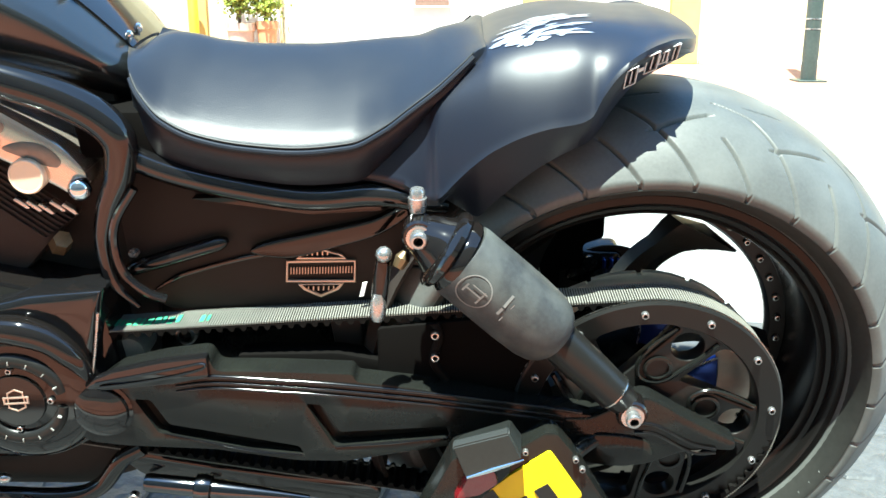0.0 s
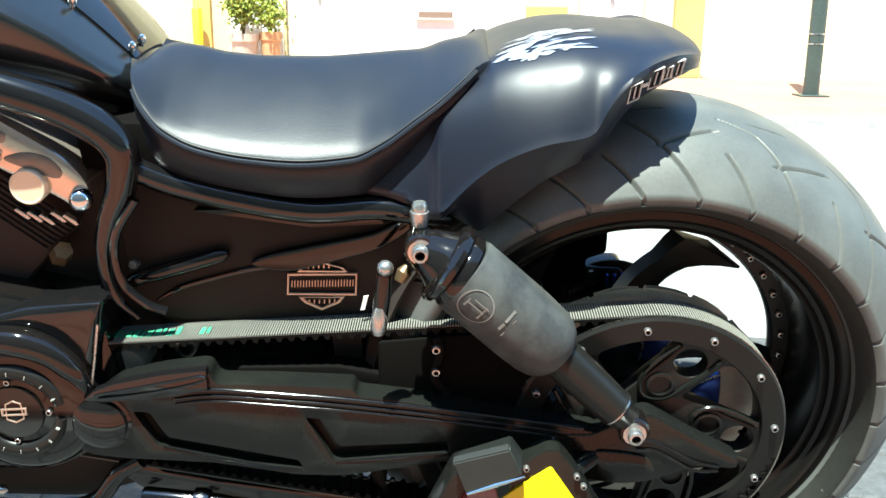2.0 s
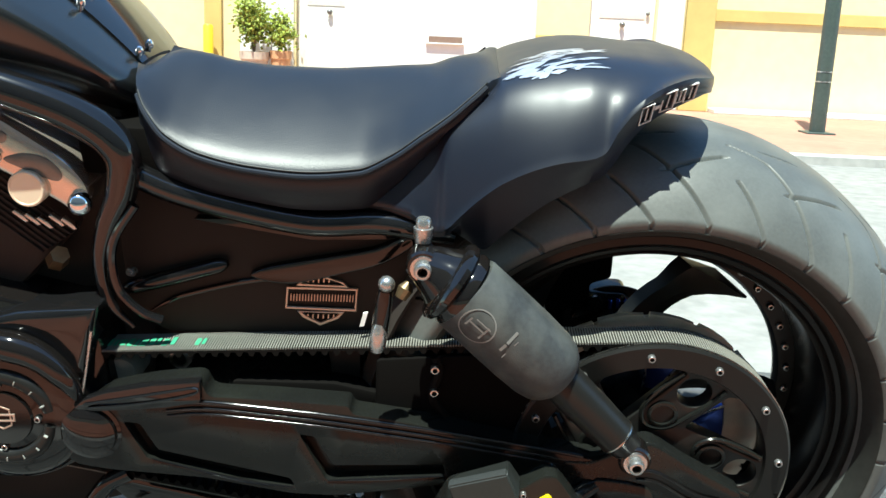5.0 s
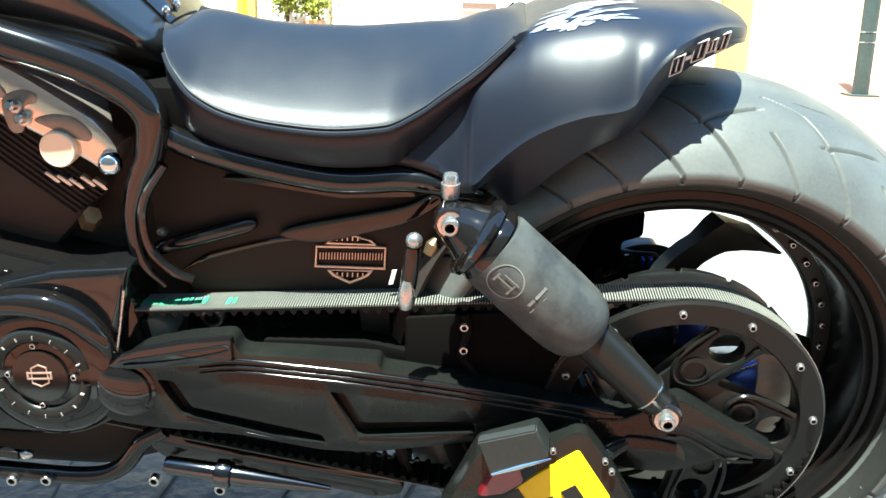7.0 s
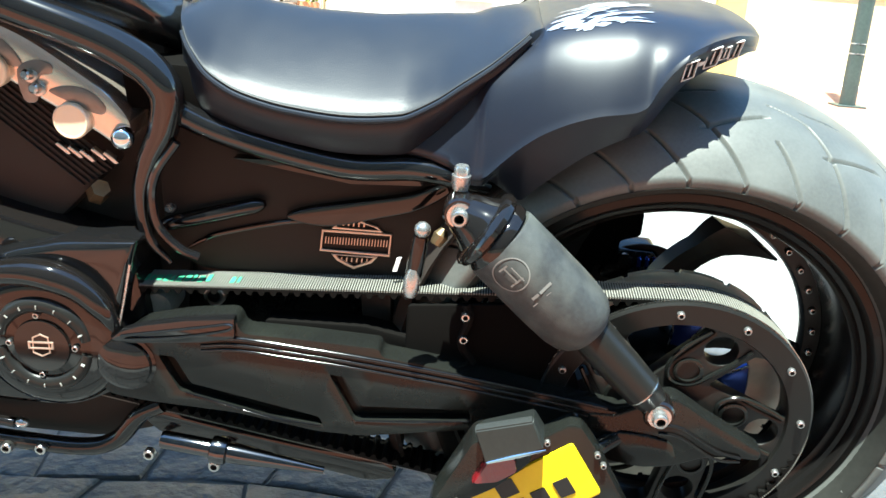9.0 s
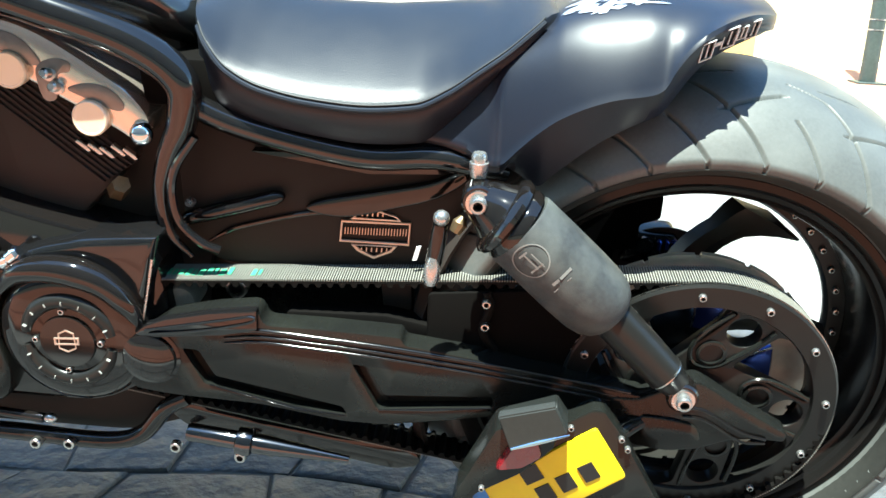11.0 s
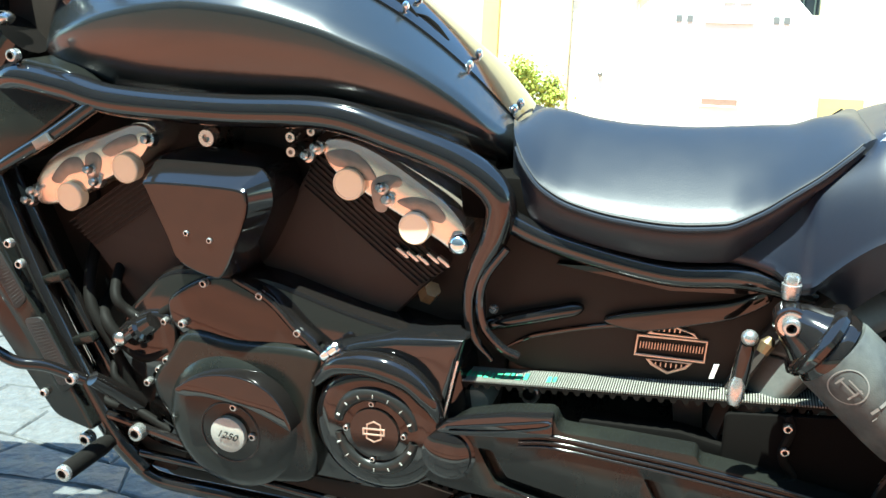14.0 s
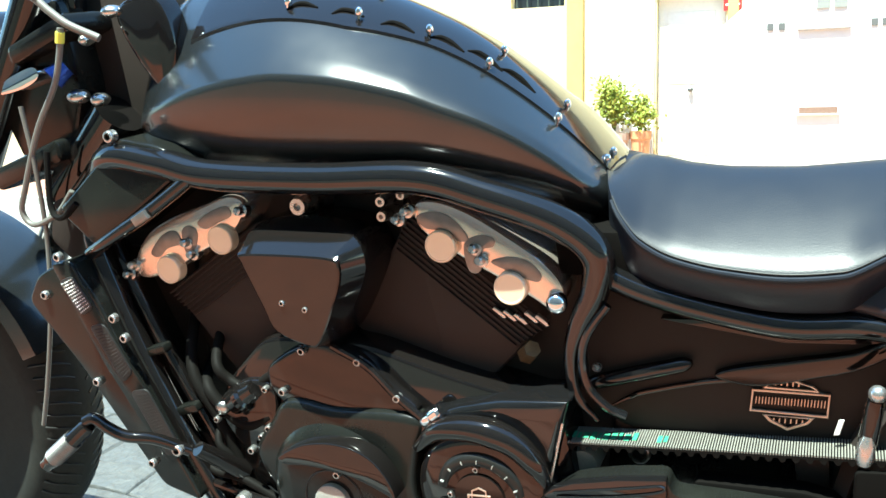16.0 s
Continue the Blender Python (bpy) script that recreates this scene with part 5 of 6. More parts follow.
    for h, pts in ((h1, ((-0.802, 0.650), (-0.790, 0.660), (-0.705, 0.607), (-0.712, 0.620), (-0.622, 0.567))), (h0, ((-1.200, 0.565), (-1.190, 0.578), (-1.093, 0.597), (-1.100, 0.612), (-1.012, 0.655)))):
        for x, z in pts:
            part("cover_bolt", rod((x, -0.138, z), (x - 0.002, -0.158, z + 0.004), [(0, 0.0078), (0.45, 0.0080), (0.5, 0.0054), (0.9, 0.0054), (1, 0.0035)], 14), M_STEEL, h)
    part("big_bolt", blob((-0.622, -0.150, 0.566), (0.012, 0.012, 0.013), sub=3), M_CHROME, h1, "chrome oil banjo bolt")
    # intake cover between the heads
    air = bmesh.new()
    base = smooth_loop([(-0.994, 0.640), (-0.975, 0.655), (-0.925, 0.662), (-0.868, 0.657), (-0.842, 0.640), (-0.834, 0.603), (-0.850, 0.562), (-0.880, 0.512), (-0.902, 0.504), (-0.950, 0.520), (-0.966, 0.552), (-0.992, 0.615)], 4)
    rings = []
    for y, k, cap in ((-0.10, 1.0, 0.70), (-0.150, 1.0, 0.70), (-0.163, 0.985, 0.645), (-0.172, 0.965, 0.637), (-0.196, 0.930, 0.618), (-0.1990, 0.915, 0.6155), (-0.2000, 0.89, 0.613)):
        ring = []
        for x, z in base:
            zz = 0.585 + (z - 0.585) * k * (0.90 if z > 0.585 else 1.0)
            cut = max(0.0, zz - cap) * 0.85
            ring.append(Vector((-0.915 + (x + 0.915) * k * (0.80 if x > -0.915 and y < -0.19 else 1.0), y, zz - cut)))
        rings.append(ring)
    loft(air, rings)
    a = part("intake_cover", air, M_GLOSS, bike, "gloss black shield-shaped intake cover", 14)
    for x, z in ((-0.935, 0.562), (-0.905, 0.556)):
        cap_screw("screw", x, -0.1985, z, 0.0036, a, depth=0.004)
    # crankcase side covers
    mc = part("cam_chain_cover", slab(smooth_loop([(-0.985, 0.470), (-0.935, 0.498), (-0.895, 0.500), (-0.850, 0.483), (-0.820, 0.452), (-0.792, 0.428), (-0.820, 0.405), (-0.90, 0.395), (-0.975, 0.415), (-0.995, 0.445)], 4), -0.166, -0.145, 0.006, seg=3), M_GLOSS, bike, "gloss black timing cover with chrome screws")
    for x, z in ((-0.9367, 0.4904), (-0.8615, 0.4834), (-0.8139, 0.4421), (-0.9717, 0.4331), (-0.9992, 0.3796), (-1.030, 0.345)):
        cap_screw("screw", x, -0.166, z, 0.0052, mc, M_CHROME, 0.007)
    part("edge_rail", tube([(-0.895, -0.168, 0.500), (-0.850, -0.168, 0.478), (-0.815, -0.168, 0.444), (-0.785, -0.168, 0.420)], 0.005, 5, 10), M_GLOSS, mc)
    part("drain_screw", rod((-0.780, -0.174, 0.417), (-0.756, -0.176, 0.437), [(0, 0.006), (0.15, 0.0075), (0.42, 0.0075), (0.45, 0.0055), (0.52, 0.0055), (0.55, 0.0088), (0.9, 0.0088), (1, 0.006)], 16), M_CHROME, bike, "bright chrome hose fitting")
    part("crankcase_cover", slab(smooth_loop([(-0.965, 0.425), (-0.900, 0.420), (-0.830, 0.425), (-0.782, 0.418), (-0.790, 0.372), (-0.797, 0.326), (-0.793, 0.270), (-0.820, 0.238), (-0.940, 0.236), (-0.992, 0.290), (-1.022, 0.345), (-0.995, 0.390)], 4), -0.176, -0.145, 0.012, seg=4), M_SATIN, bike, "broad satin black crankcase side cover")
    cl = part("clutch_cover", turned([(0.002, -0.188), (0.055, -0.1878), (0.072, -0.1860), (0.082, -0.182), (0.090, -0.175), (0.092, -0.16)], -0.906, 0.312, 72), M_SATIN, bike, "round black clutch cover")
    part("blade", slab(smooth_loop([(-0.967, 0.361), (-0.936, 0.3814), (-0.900, 0.3902), (-0.8656, 0.3887), (-0.838, 0.377), (-0.8195, 0.3555), (-0.810, 0.330), (-0.823, 0.334), (-0.845, 0.3435), (-0.873, 0.352), (-0.902, 0.3555), (-0.931, 0.3566), (-0.955, 0.354)], 4), -0.205, -0.178, 0.008, seg=4), M_GLOSS, cl, "polished black crescent blade")
    part("disc_plate", turned([(0.001, -0.1955), (0.0215, -0.1965), (0.0232, -0.1955), (0.0232, -0.186)], -0.9025, 0.3048, 40), M_BADGE, cl, "round satin silver capacity badge")
    part("groove", tube([(-0.9025 + 0.040 * math.cos(radians(q)), -0.1880, 0.305 + 0.040 * math.sin(radians(q))) for q in range(0, 361, 12)], 0.0013, 2, 6), M_PRINT, cl)
    for x, z in ((-0.8715, 0.3045), (-0.895, 0.3410)):
        cap_screw("screw", x, -0.187, z, 0.005, cl, depth=0.005)
    txt = bpy.data.curves.new("number_curve", "FONT")
    txt.body, txt.size, txt.align_x, txt.align_y, txt.extrude = "1250", 0.0135, "CENTER", "CENTER", 0.0006
    txt.shear = 0.35
    tmp = bpy.data.objects.new("number_tmp", txt)
    me = bpy.data.meshes.new_from_object(tmp)
    bpy.data.objects.remove(tmp)
    me.materials.append(M_PRINT)
    num = new("number", me)
    num.parent = cl
    num.matrix_local = pose(-0.9025, -0.1977, 0.3048, 90, 0, 0) @ pose(0, 0, 0, 0, 0, -8) @ Matrix.Diagonal((1.05, 1, 1, 1))
    # front sprocket cover with slotted ring
    sp = part("sprocket_cover", turned([(0.001, -0.193), (0.030, -0.193), (0.031, -0.189), (0.040, -0.188), (0.060, -0.1874), (0.070, -0.1855), (0.078, -0.181), (0.083, -0.172), (0.084, -0.145)], -0.713, 0.337, 80), M_GLOSS, bike, "round black sprocket cover with a slotted ring")
    sp.location = (0.004, 0, 0.003)
    for a0, a1 in ((10, 170), (190, 350)):
        part("slot", tube([(-0.713 + 0.0475 * math.cos(radians(q)), -0.1860, 0.337 + 0.0475 * math.sin(radians(q))) for q in np.linspace(a0, a1, 14)], [0.006, 0.0092, 0.0092, 0.0092, 0.006], 2, 14), M_SEMI, sp)
        for q in np.linspace(a0 + 12, a1 - 12, 7):
            c, s = math.cos(radians(q)), math.sin(radians(q))
            part("mark", slab([(-0.713 + r * c + w * -s, 0.337 + r * s + w * c) for r, w in ((0.0455, -0.0005), (0.0495, -0.0005), (0.0495, 0.0005), (0.0455, 0.0005))], -0.1962, -0.191, 0), M_BADGE, sp)
    for q in (95, 0, 265, 180):
        cap_screw("screw", -0.713 + 0.036 * math.cos(radians(q)), -0.189, 0.337 + 0.036 * math.sin(radians(q)), 0.0036, sp, M_STEEL, depth=0.004)
    em = part("badge", slab([(-0.727, 0.333), (-0.727, 0.342), (-0.699, 0.344), (-0.699, 0.335)], -0.1945, -0.1925, 0.0004, holes=[[(-0.7245, 0.3352), (-0.7245, 0.3402), (-0.7015, 0.3418), (-0.7015, 0.3368)]]), M_COPPER, sp, "small copper coloured badge, plain shape")
    part("badge_shield", slab([(-0.722, 0.3475), (-0.713, 0.3525), (-0.704, 0.3490), (-0.703, 0.3300), (-0.713, 0.3245), (-0.723, 0.3285)], -0.1940, -0.1925, 0.0003, holes=[[(-0.7205, 0.3465), (-0.713, 0.3505), (-0.7055, 0.3478), (-0.7045, 0.3310), (-0.713, 0.3265), (-0.7215, 0.3298)]]), M_COPPER, em)
    # belt guard fairing over the sprocket
    part("belt_guard", slab([(-0.810, 0.395), (-0.785, 0.425), (-0.735, 0.443), (-0.690, 0.454), (-0.607, 0.462), (-0.615, 0.434), (-0.632, 0.356), (-0.650, 0.380), (-0.680, 0.405), (-0.713, 0.418), (-0.750, 0.412), (-0.785, 0.388)], -0.172, -0.110, 0.010, seg=3), M_FRAME, bike, "gloss black belt guard over the sprocket")
    part("guard_bead", tube([(-0.790, -0.176, 0.385), (-0.758, -0.180, 0.414), (-0.713, -0.182, 0.4215), (-0.672, -0.180, 0.410), (-0.645, -0.177, 0.382), (-0.634, -0.175, 0.356)], [0.006, 0.014, 0.017, 0.014, 0.006], 6, 16), M_GLOSS, bike, "gloss black crescent bead round the sprocket cover")
    part("guard_edge", tube([(-0.614, -0.174, 0.437), (-0.6235, -0.174, 0.394), (-0.632, -0.174, 0.358)], 0.0016, 3, 8), M_STEEL, bike, "thin bright steel line along the belt guard edge")
    part("fork_shroud", rod((-1.346, -0.085, 0.657), (-1.233, -0.085, 0.771), [(0, 0.034), (1, 0.034)], 24), M_GLOSS, bike)
    part("engine_fill", slab([(-1.13, 0.58), (-1.06, 0.70), (-0.60, 0.66), (-0.575, 0.44), (-0.60, 0.25), (-1.05, 0.25), (-1.17, 0.50)], -0.085, 0.085, 0.004), M_DARK, bike, "dark inner engine casing")
    for x, z, r in ((-0.932, 0.664, 0.0125), (-0.823, 0.672, 0.007), (-0.823, 0.655, 0.007), (-0.797, 0.680, 0.006)):
        part("head_bolt", rod((x, -0.085, z), (x, -0.150, z), [(0, r * 1.1), (0.8, r * 1.1), (0.85, r), (1, r * 0.8), (1, r * 0.4), (0.9, r * 0.35)], 16), M_STEEL, bike)
    for k in range(5):
        x, z = -0.706 + 0.0125 * k, 0.543 - 0.0030 * k + (0.006 if k > 2 else 0.0)
        part("fin_edge", slab([(x, z + 0.001), (x + 0.013, z - 0.009), (x + 0.017, z - 0.008), (x + 0.013, z - 0.003), (x + 0.003, z + 0.004)], -0.125, -0.118, 0.0006), M_STEEL, h1, "bright machined fin edge")
    part("plug_cap", rod((-0.672, -0.11, 0.486), (-0.660, -0.125, 0.500), [(0, 0.012), (1, 0.010)], 6), M_BRASS, bike, "small brass sensor fitting")
    # hoses and lines at the front of the engine
    for pts, r, mat in (([(-1.262, -0.135, 0.575), (-1.228, -0.150, 0.505), (-1.192, -0.152, 0.447), (-1.126, -0.150, 0.321), (-1.095, -0.148, 0.262)], 0.0115, M_GLOSS),
                        ([(-1.235, -0.130, 0.600), (-1.198, -0.140, 0.535), (-1.160, -0.142, 0.452), (-1.100, -0.142, 0.335), (-1.070, -0.140, 0.27)], 0.010, M_GLOSS),
                        ([(-1.165, -0.060, 0.520), (-1.130, -0.140, 0.440), (-1.088, -0.150, 0.372), (-1.060, -0.150, 0.300), (-1.030, -0.152, 0.255)], 0.008, M_HOSE),
                        ([(-1.150, -0.060, 0.430), (-1.110, -0.140, 0.418), (-1.075, -0.150, 0.385), (-1.040, -0.152, 0.372), (-1.005, -0.150, 0.388)], 0.0085, M_HOSE),
                        ([(-1.120, -0.060, 0.500), (-1.085, -0.145, 0.455), (-1.062, -0.150, 0.430), (-1.030, -0.152, 0.425), (-1.000, -0.148, 0.443)], 0.007, M_HOSE),
                        ([(-1.145, -0.150, 0.330), (-1.105, -0.158, 0.300), (-1.060, -0.160, 0.296), (-1.010, -0.158, 0.272)], 0.006, M_HOSE),
                        ([(-1.110, -0.070, 0.400), (-1.092, -0.155, 0.350), (-1.070, -0.158, 0.320), (-1.062, -0.156, 0.270), (-1.075, -0.150, 0.235)], 0.005, M_HOSE),
                        ([(-1.210, -0.100, 0.46), (-1.172, -0.158, 0.395), (-1.150, -0.158, 0.342), (-1.128, -0.155, 0.290)], 0.004, M_HOSE)):
        part("hose" if mat is M_HOSE else "frame_tube", tube(pts, r, 7, 12), mat, bike)
    for x, z in ((-1.176, 0.455), (-1.138, 0.375)):
        part("tube_bracket", slab(round_corners([(x - 0.030, z - 0.006), (x + 0.028, z + 0.012), (x + 0.024, z + 0.024), (x - 0.034, z + 0.006)], 0.004), -0.166, -0.150, 0.002), M_SATIN, bike)
    part("water_pump", slab(smooth_loop([(-1.085, 0.392), (-1.060, 0.425), (-1.020, 0.440), (-0.992, 0.425), (-0.994, 0.350), (-1.020, 0.330), (-1.062, 0.348)], 4), -0.158, -0.130, 0.008, seg=3), M_GLOSS, bike, "gloss black pump housing")
    for x, z in ((-1.083, 0.379), (-1.017, 0.362), (-1.002, 0.430)):
        cap_screw("screw", x, -0.160, z, 0.0046, bike, M_CHROME, 0.006)
    part("thermostat", rod((-1.062, -0.152, 0.398), (-1.020, -0.158, 0.428), [(0, 0.010), (0.1, 0.016), (0.4, 0.017), (0.45, 0.020), (0.6, 0.020), (0.65, 0.015), (1, 0.012)], 20), M_GLOSS, bike)
    part("wire_clip", blob((-1.075, -0.16, 0.395), (0.010, 0.006, 0.010)), M_STEEL, bike)
    part("lower_linkage", rod((-1.10, -0.165, 0.285), (-0.98, -0.165, 0.262), [(0, 0.006), (1, 0.006)], 10), M_GLOSS, bike)
    cap_screw("bolt", -1.05, -0.172, 0.272, 0.011, bike, M_CHROME, 0.010)
    cap_screw("bolt", -1.128, -0.176, 0.252, 0.010, bike, M_CHROME, 0.010)
    part("lower_mount", slab(round_corners([(-1.165, 0.345), (-1.02, 0.345), (-0.99, 0.245), (-1.02, 0.198), (-1.09, 0.205), (-1.15, 0.262)], 0.012), -0.142, -0.09, 0.005), M_DARK, bike, "dark engine mount plate")
    part("shift_peg", rod((-1.10, -0.17, 0.248), (-1.105, -0.25, 0.246), [(0, 0.010), (0.15, 0.012), (1, 0.012)], 14), M_HOSE, bike)
    cap_screw("bolt", -1.105, -0.25, 0.246, 0.011, bike, M_CHROME, 0.008)


engine()


# ---- radiator shroud, fork, front wheel, controls ----
def front_end():
    r = part("radiator_shroud", slab(round_corners([(-1.345, 0.535), (-1.320, 0.572), (-1.262, 0.598), (-1.225, 0.545), (-1.195, 0.47), (-1.130, 0.325), (-1.105, 0.270), (-1.165, 0.285), (-1.215, 0.36), (-1.275, 0.45)], 0.012), -0.190, -0.08, 0.010, seg=3), M_SATIN, bike, "black radiator shroud with a mesh inlet")
    part("shroud_face", slab(round_corners([(-1.292, 0.590), (-1.256, 0.592), (-1.200, 0.480), (-1.120, 0.341), (-1.150, 0.318), (-1.228, 0.450)], 0.010), -0.1915, -0.186, 0.002), M_SATIN, r, "satin face of the shroud")
    # the top mesh is bright steel, with sunlight put into its colour; the others are black
    for quad, rows, cols, mat, label in (([(-1.282, 0.566), (-1.257, 0.576), (-1.230, 0.534), (-1.252, 0.520)], 11, 6, M_STEEL, "wire mesh in bright steel that stands in for sunlight"),
                                         ([(-1.2433, 0.5073), (-1.2182, 0.513), (-1.1829, 0.4479), (-1.2024, 0.4305)], 17, 6, M_SEMI, "black wire mesh"),
                                         ([(-1.1935, 0.4199), (-1.1653, 0.4269), (-1.1249, 0.344), (-1.1502, 0.3305)], 20, 6, M_SEMI, "black wire mesh")):
        inlet = part("inlet", slab(round_corners(quad, 0.008), -0.1932, -0.1905, 0.001), M_PRINT, r, "dark inlet window in the shroud")
        a, b, c, d = (Vector(q) for q in quad)
        dots = bmesh.new()
        for i in range(rows):
            for j in range(cols):
                u, v = (i + 0.5) / rows * 0.9 + 0.05, (j + 0.5 + 0.4 * (i % 2 - 0.5)) / cols * 0.84 + 0.08
                if min(u, 1 - u) * 4 + min(v, 1 - v) < 0.45:
                    continue
                q = a.lerp(b, v).lerp(d.lerp(c, v), u)
                blob((q.x, -0.1934, q.y), (0.0011, 0.0008, 0.0011), dots, sub=1)
        part("wire_mesh", dots, mat, inlet, label)
    for x, z in ((-1.310, 0.546), (-1.247, 0.428), (-1.200, 0.521), (-1.187, 0.495), (-1.275, 0.600), (-1.176, 0.318)):
        cap_screw("bolt", x, -0.190, z, 0.0060, r, M_CHROME, 0.006)
    part("neck_cover", slab(round_corners([(-1.290, 0.655), (-1.245, 0.690), (-1.170, 0.750), (-1.105, 0.738), (-1.065, 0.715), (-1.155, 0.655), (-1.235, 0.605)], 0.012), -0.165, -0.05, 0.010, seg=3), M_SATIN, bike, "satin black neck cover below the tank")
    part("neck_tube", tube([(-1.065, -0.170, 0.700), (-1.13, -0.172, 0.660), (-1.20, -0.172, 0.622), (-1.245, -0.165, 0.598)], 0.009, 5, 12), M_GLOSS, bike)
    part("lock_plate", slab(round_corners([(-1.345, 0.655), (-1.300, 0.670), (-1.285, 0.60), (-1.32, 0.565), (-1.36, 0.60)], 0.01), -0.120, -0.065, 0.004), M_DARK, bike)
    part("neck_clip", slab([(-1.152, 0.652), (-1.130, 0.664), (-1.124, 0.654), (-1.146, 0.642)], -0.186, -0.178, 0.002), M_DULL, bike)
    cap_screw("bolt", -1.178, -0.165, 0.752, 0.008, bike, M_CHROME, 0.008)
    part("neck_plate", slab([(-1.35, 0.62), (-1.32, 0.66), (-1.17, 0.77), (-1.00, 0.74), (-0.98, 0.50), (-1.20, 0.42), (-1.30, 0.52)], -0.060, 0.060, 0.004), M_DARK, bike, "dark steering neck plate")
    part("steering_casing", slab([(-1.372, 0.705), (-1.335, 0.925), (-1.20, 0.92), (-1.17, 0.74), (-1.27, 0.60), (-1.31, 0.62)], -0.055, 0.055, 0.006), M_DARK, bike, "dark casing round the steering head")
    # side fill of the shroud, and the far side
    part("radiator", block(-1.30, -1.16, -0.078, 0.16, 0.30, 0.58, 0.01), M_DARK, bike, "dark finned radiator")
    # foot peg lever
    lv = part("shift_lever", tube([(-1.090, -0.215, 0.360), (-1.120, -0.240, 0.385), (-1.150, -0.255, 0.392), (-1.172, -0.262, 0.405), (-1.185, -0.268, 0.418), (-1.196, -0.272, 0.414)], 0.0075, 6, 12), M_GLOSS, bike, "black forward shift lever")
    part("peg_rubber", rod((-1.192, -0.272, 0.410), (-1.262, -0.285, 0.352), [(0, 0.009), (0.05, 0.0105), (0.3, 0.0105), (0.32, 0.0115), (0.85, 0.0115), (0.9, 0.010), (1, 0.009)], 18), M_GLOSS, lv)
    part("peg_sleeve", rod((-1.216, -0.2765, 0.390), (-1.248, -0.2825, 0.3636), [(k / 24, 0.0128 - 0.0012 * (k % 2)) for k in range(25)], 18), M_DULL, lv, "pale ribbed peg sleeve")
    cap_screw("bolt", -1.098, -0.224, 0.366, 0.008, lv, M_CHROME, 0.008)
    part("lever_mount", rod((-1.09, -0.20, 0.355), (-1.06, -0.15, 0.300), [(0, 0.010), (1, 0.014)], 14), M_GLOSS, lv)
    # front wheel behind the lever
    fx, fz = -1.795, 0.284
    tyre = turned([(0.225, -0.055), (0.25, -0.066), (0.275, -0.066), (0.298, -0.05), (0.311, -0.022), (0.314, 0), (0.311, 0.022), (0.298, 0.05), (0.275, 0.066), (0.25, 0.066), (0.225, 0.055)], fx, fz, 120)
    fr = part("front_rim", turned([(0.228, -0.050), (0.222, -0.054), (0.212, -0.050), (0.205, -0.02), (0.205, 0.02), (0.212, 0.050), (0.222, 0.054), (0.228, 0.050)], fx, fz, 80, closed=True), M_GLOSS, bike, "black front rim with thin spokes")
    ft = part("tyre", tyre, M_FRONTTYRE, fr, "narrow black front tyre")
    tg = bmesh.new()
    for k in range(84):
        a = 2 * math.pi * k / 84
        for sgn in (-1, 1):
            b = a + (0.5 if sgn > 0 else 0) * 2 * math.pi / 84
            tube([(fx + r * math.cos(b + q), sgn * y, fz + r * math.sin(b + q)) for r, y, q in ((0.3125, 0.010, 0.0), (0.3085, 0.030, 0.035), (0.298, 0.050, 0.060), (0.283, 0.0625, 0.075))], 0.0022, 2, 5, tg)
    part("tread", tg, M_PRINT, ft)
    for k in range(12):
        a = radians(30 * k)
        part("spoke", rod((fx + 0.04 * math.cos(a + 0.2), 0.0, fz + 0.04 * math.sin(a + 0.2)), (fx + 0.21 * math.cos(a), 0.0, fz + 0.21 * math.sin(a)), [(0, 0.006), (1, 0.006)], 8), M_STEEL, fr)
    part("hub", rod((fx, -0.06, fz), (fx, 0.06, fz), [(0, 0.03), (0.2, 0.045), (0.8, 0.045), (1, 0.03)], 24), M_GLOSS, fr)
    for y in (-0.105, 0.105):
        part("fork_leg", rod((fx + 0.03, y, fz - 0.01), (-1.325, y, 0.93), [(0, 0.03), (0.42, 0.030), (0.43, 0.024), (1, 0.024)], 24), M_GLOSS, bike, "black fork leg")
    fen = bmesh.new()
    rings = []
    for k in range(25):
        a = radians(20 + 130 * k / 24)
        rr = 0.335
        rings.append([Vector((fx + (rr - dr) * math.cos(a), y, fz + (rr - dr) * math.sin(a))) for y, dr in ((-0.082, 0.03), (-0.075, 0.008), (-0.04, 0), (0.04, 0), (0.075, 0.008), (0.082, 0.03), (0.076, 0.032), (0.06, 0.012), (0.0, 0.004), (-0.06, 0.012), (-0.076, 0.032))])
    loft(fen, rings)
    part("front_fender", fen, M_TANK, bike, "short black front fender")
    # steering head, risers, switch gear, cables
    part("steering_head", rod((-1.235, 0.0, 0.70), (-1.305, 0.0, 0.90), [(0, 0.045), (0.9, 0.045), (1, 0.05)], 24), M_SATIN, bike)
    part("triple_clamp", slab(round_corners([(-1.36, 0.865), (-1.25, 0.905), (-1.245, 0.880), (-1.355, 0.84)], 0.01), -0.135, 0.135, 0.006), M_SATIN, bike, "black triple clamp")
    part("triple_clamp", slab(round_corners([(-1.43, 0.70), (-1.30, 0.745), (-1.295, 0.715), (-1.425, 0.67)], 0.01), -0.135, 0.135, 0.006), M_SATIN, bike, "black lower triple clamp")
    part("control_box", slab(round_corners([(-1.365, 0.905), (-1.290, 0.925), (-1.275, 0.80), (-1.30, 0.735), (-1.40, 0.70), (-1.44, 0.80), (-1.42, 0.88)], 0.015), -0.10, 0.08, 0.008), M_SATIN, bike, "dark headlight bracket and control housing")
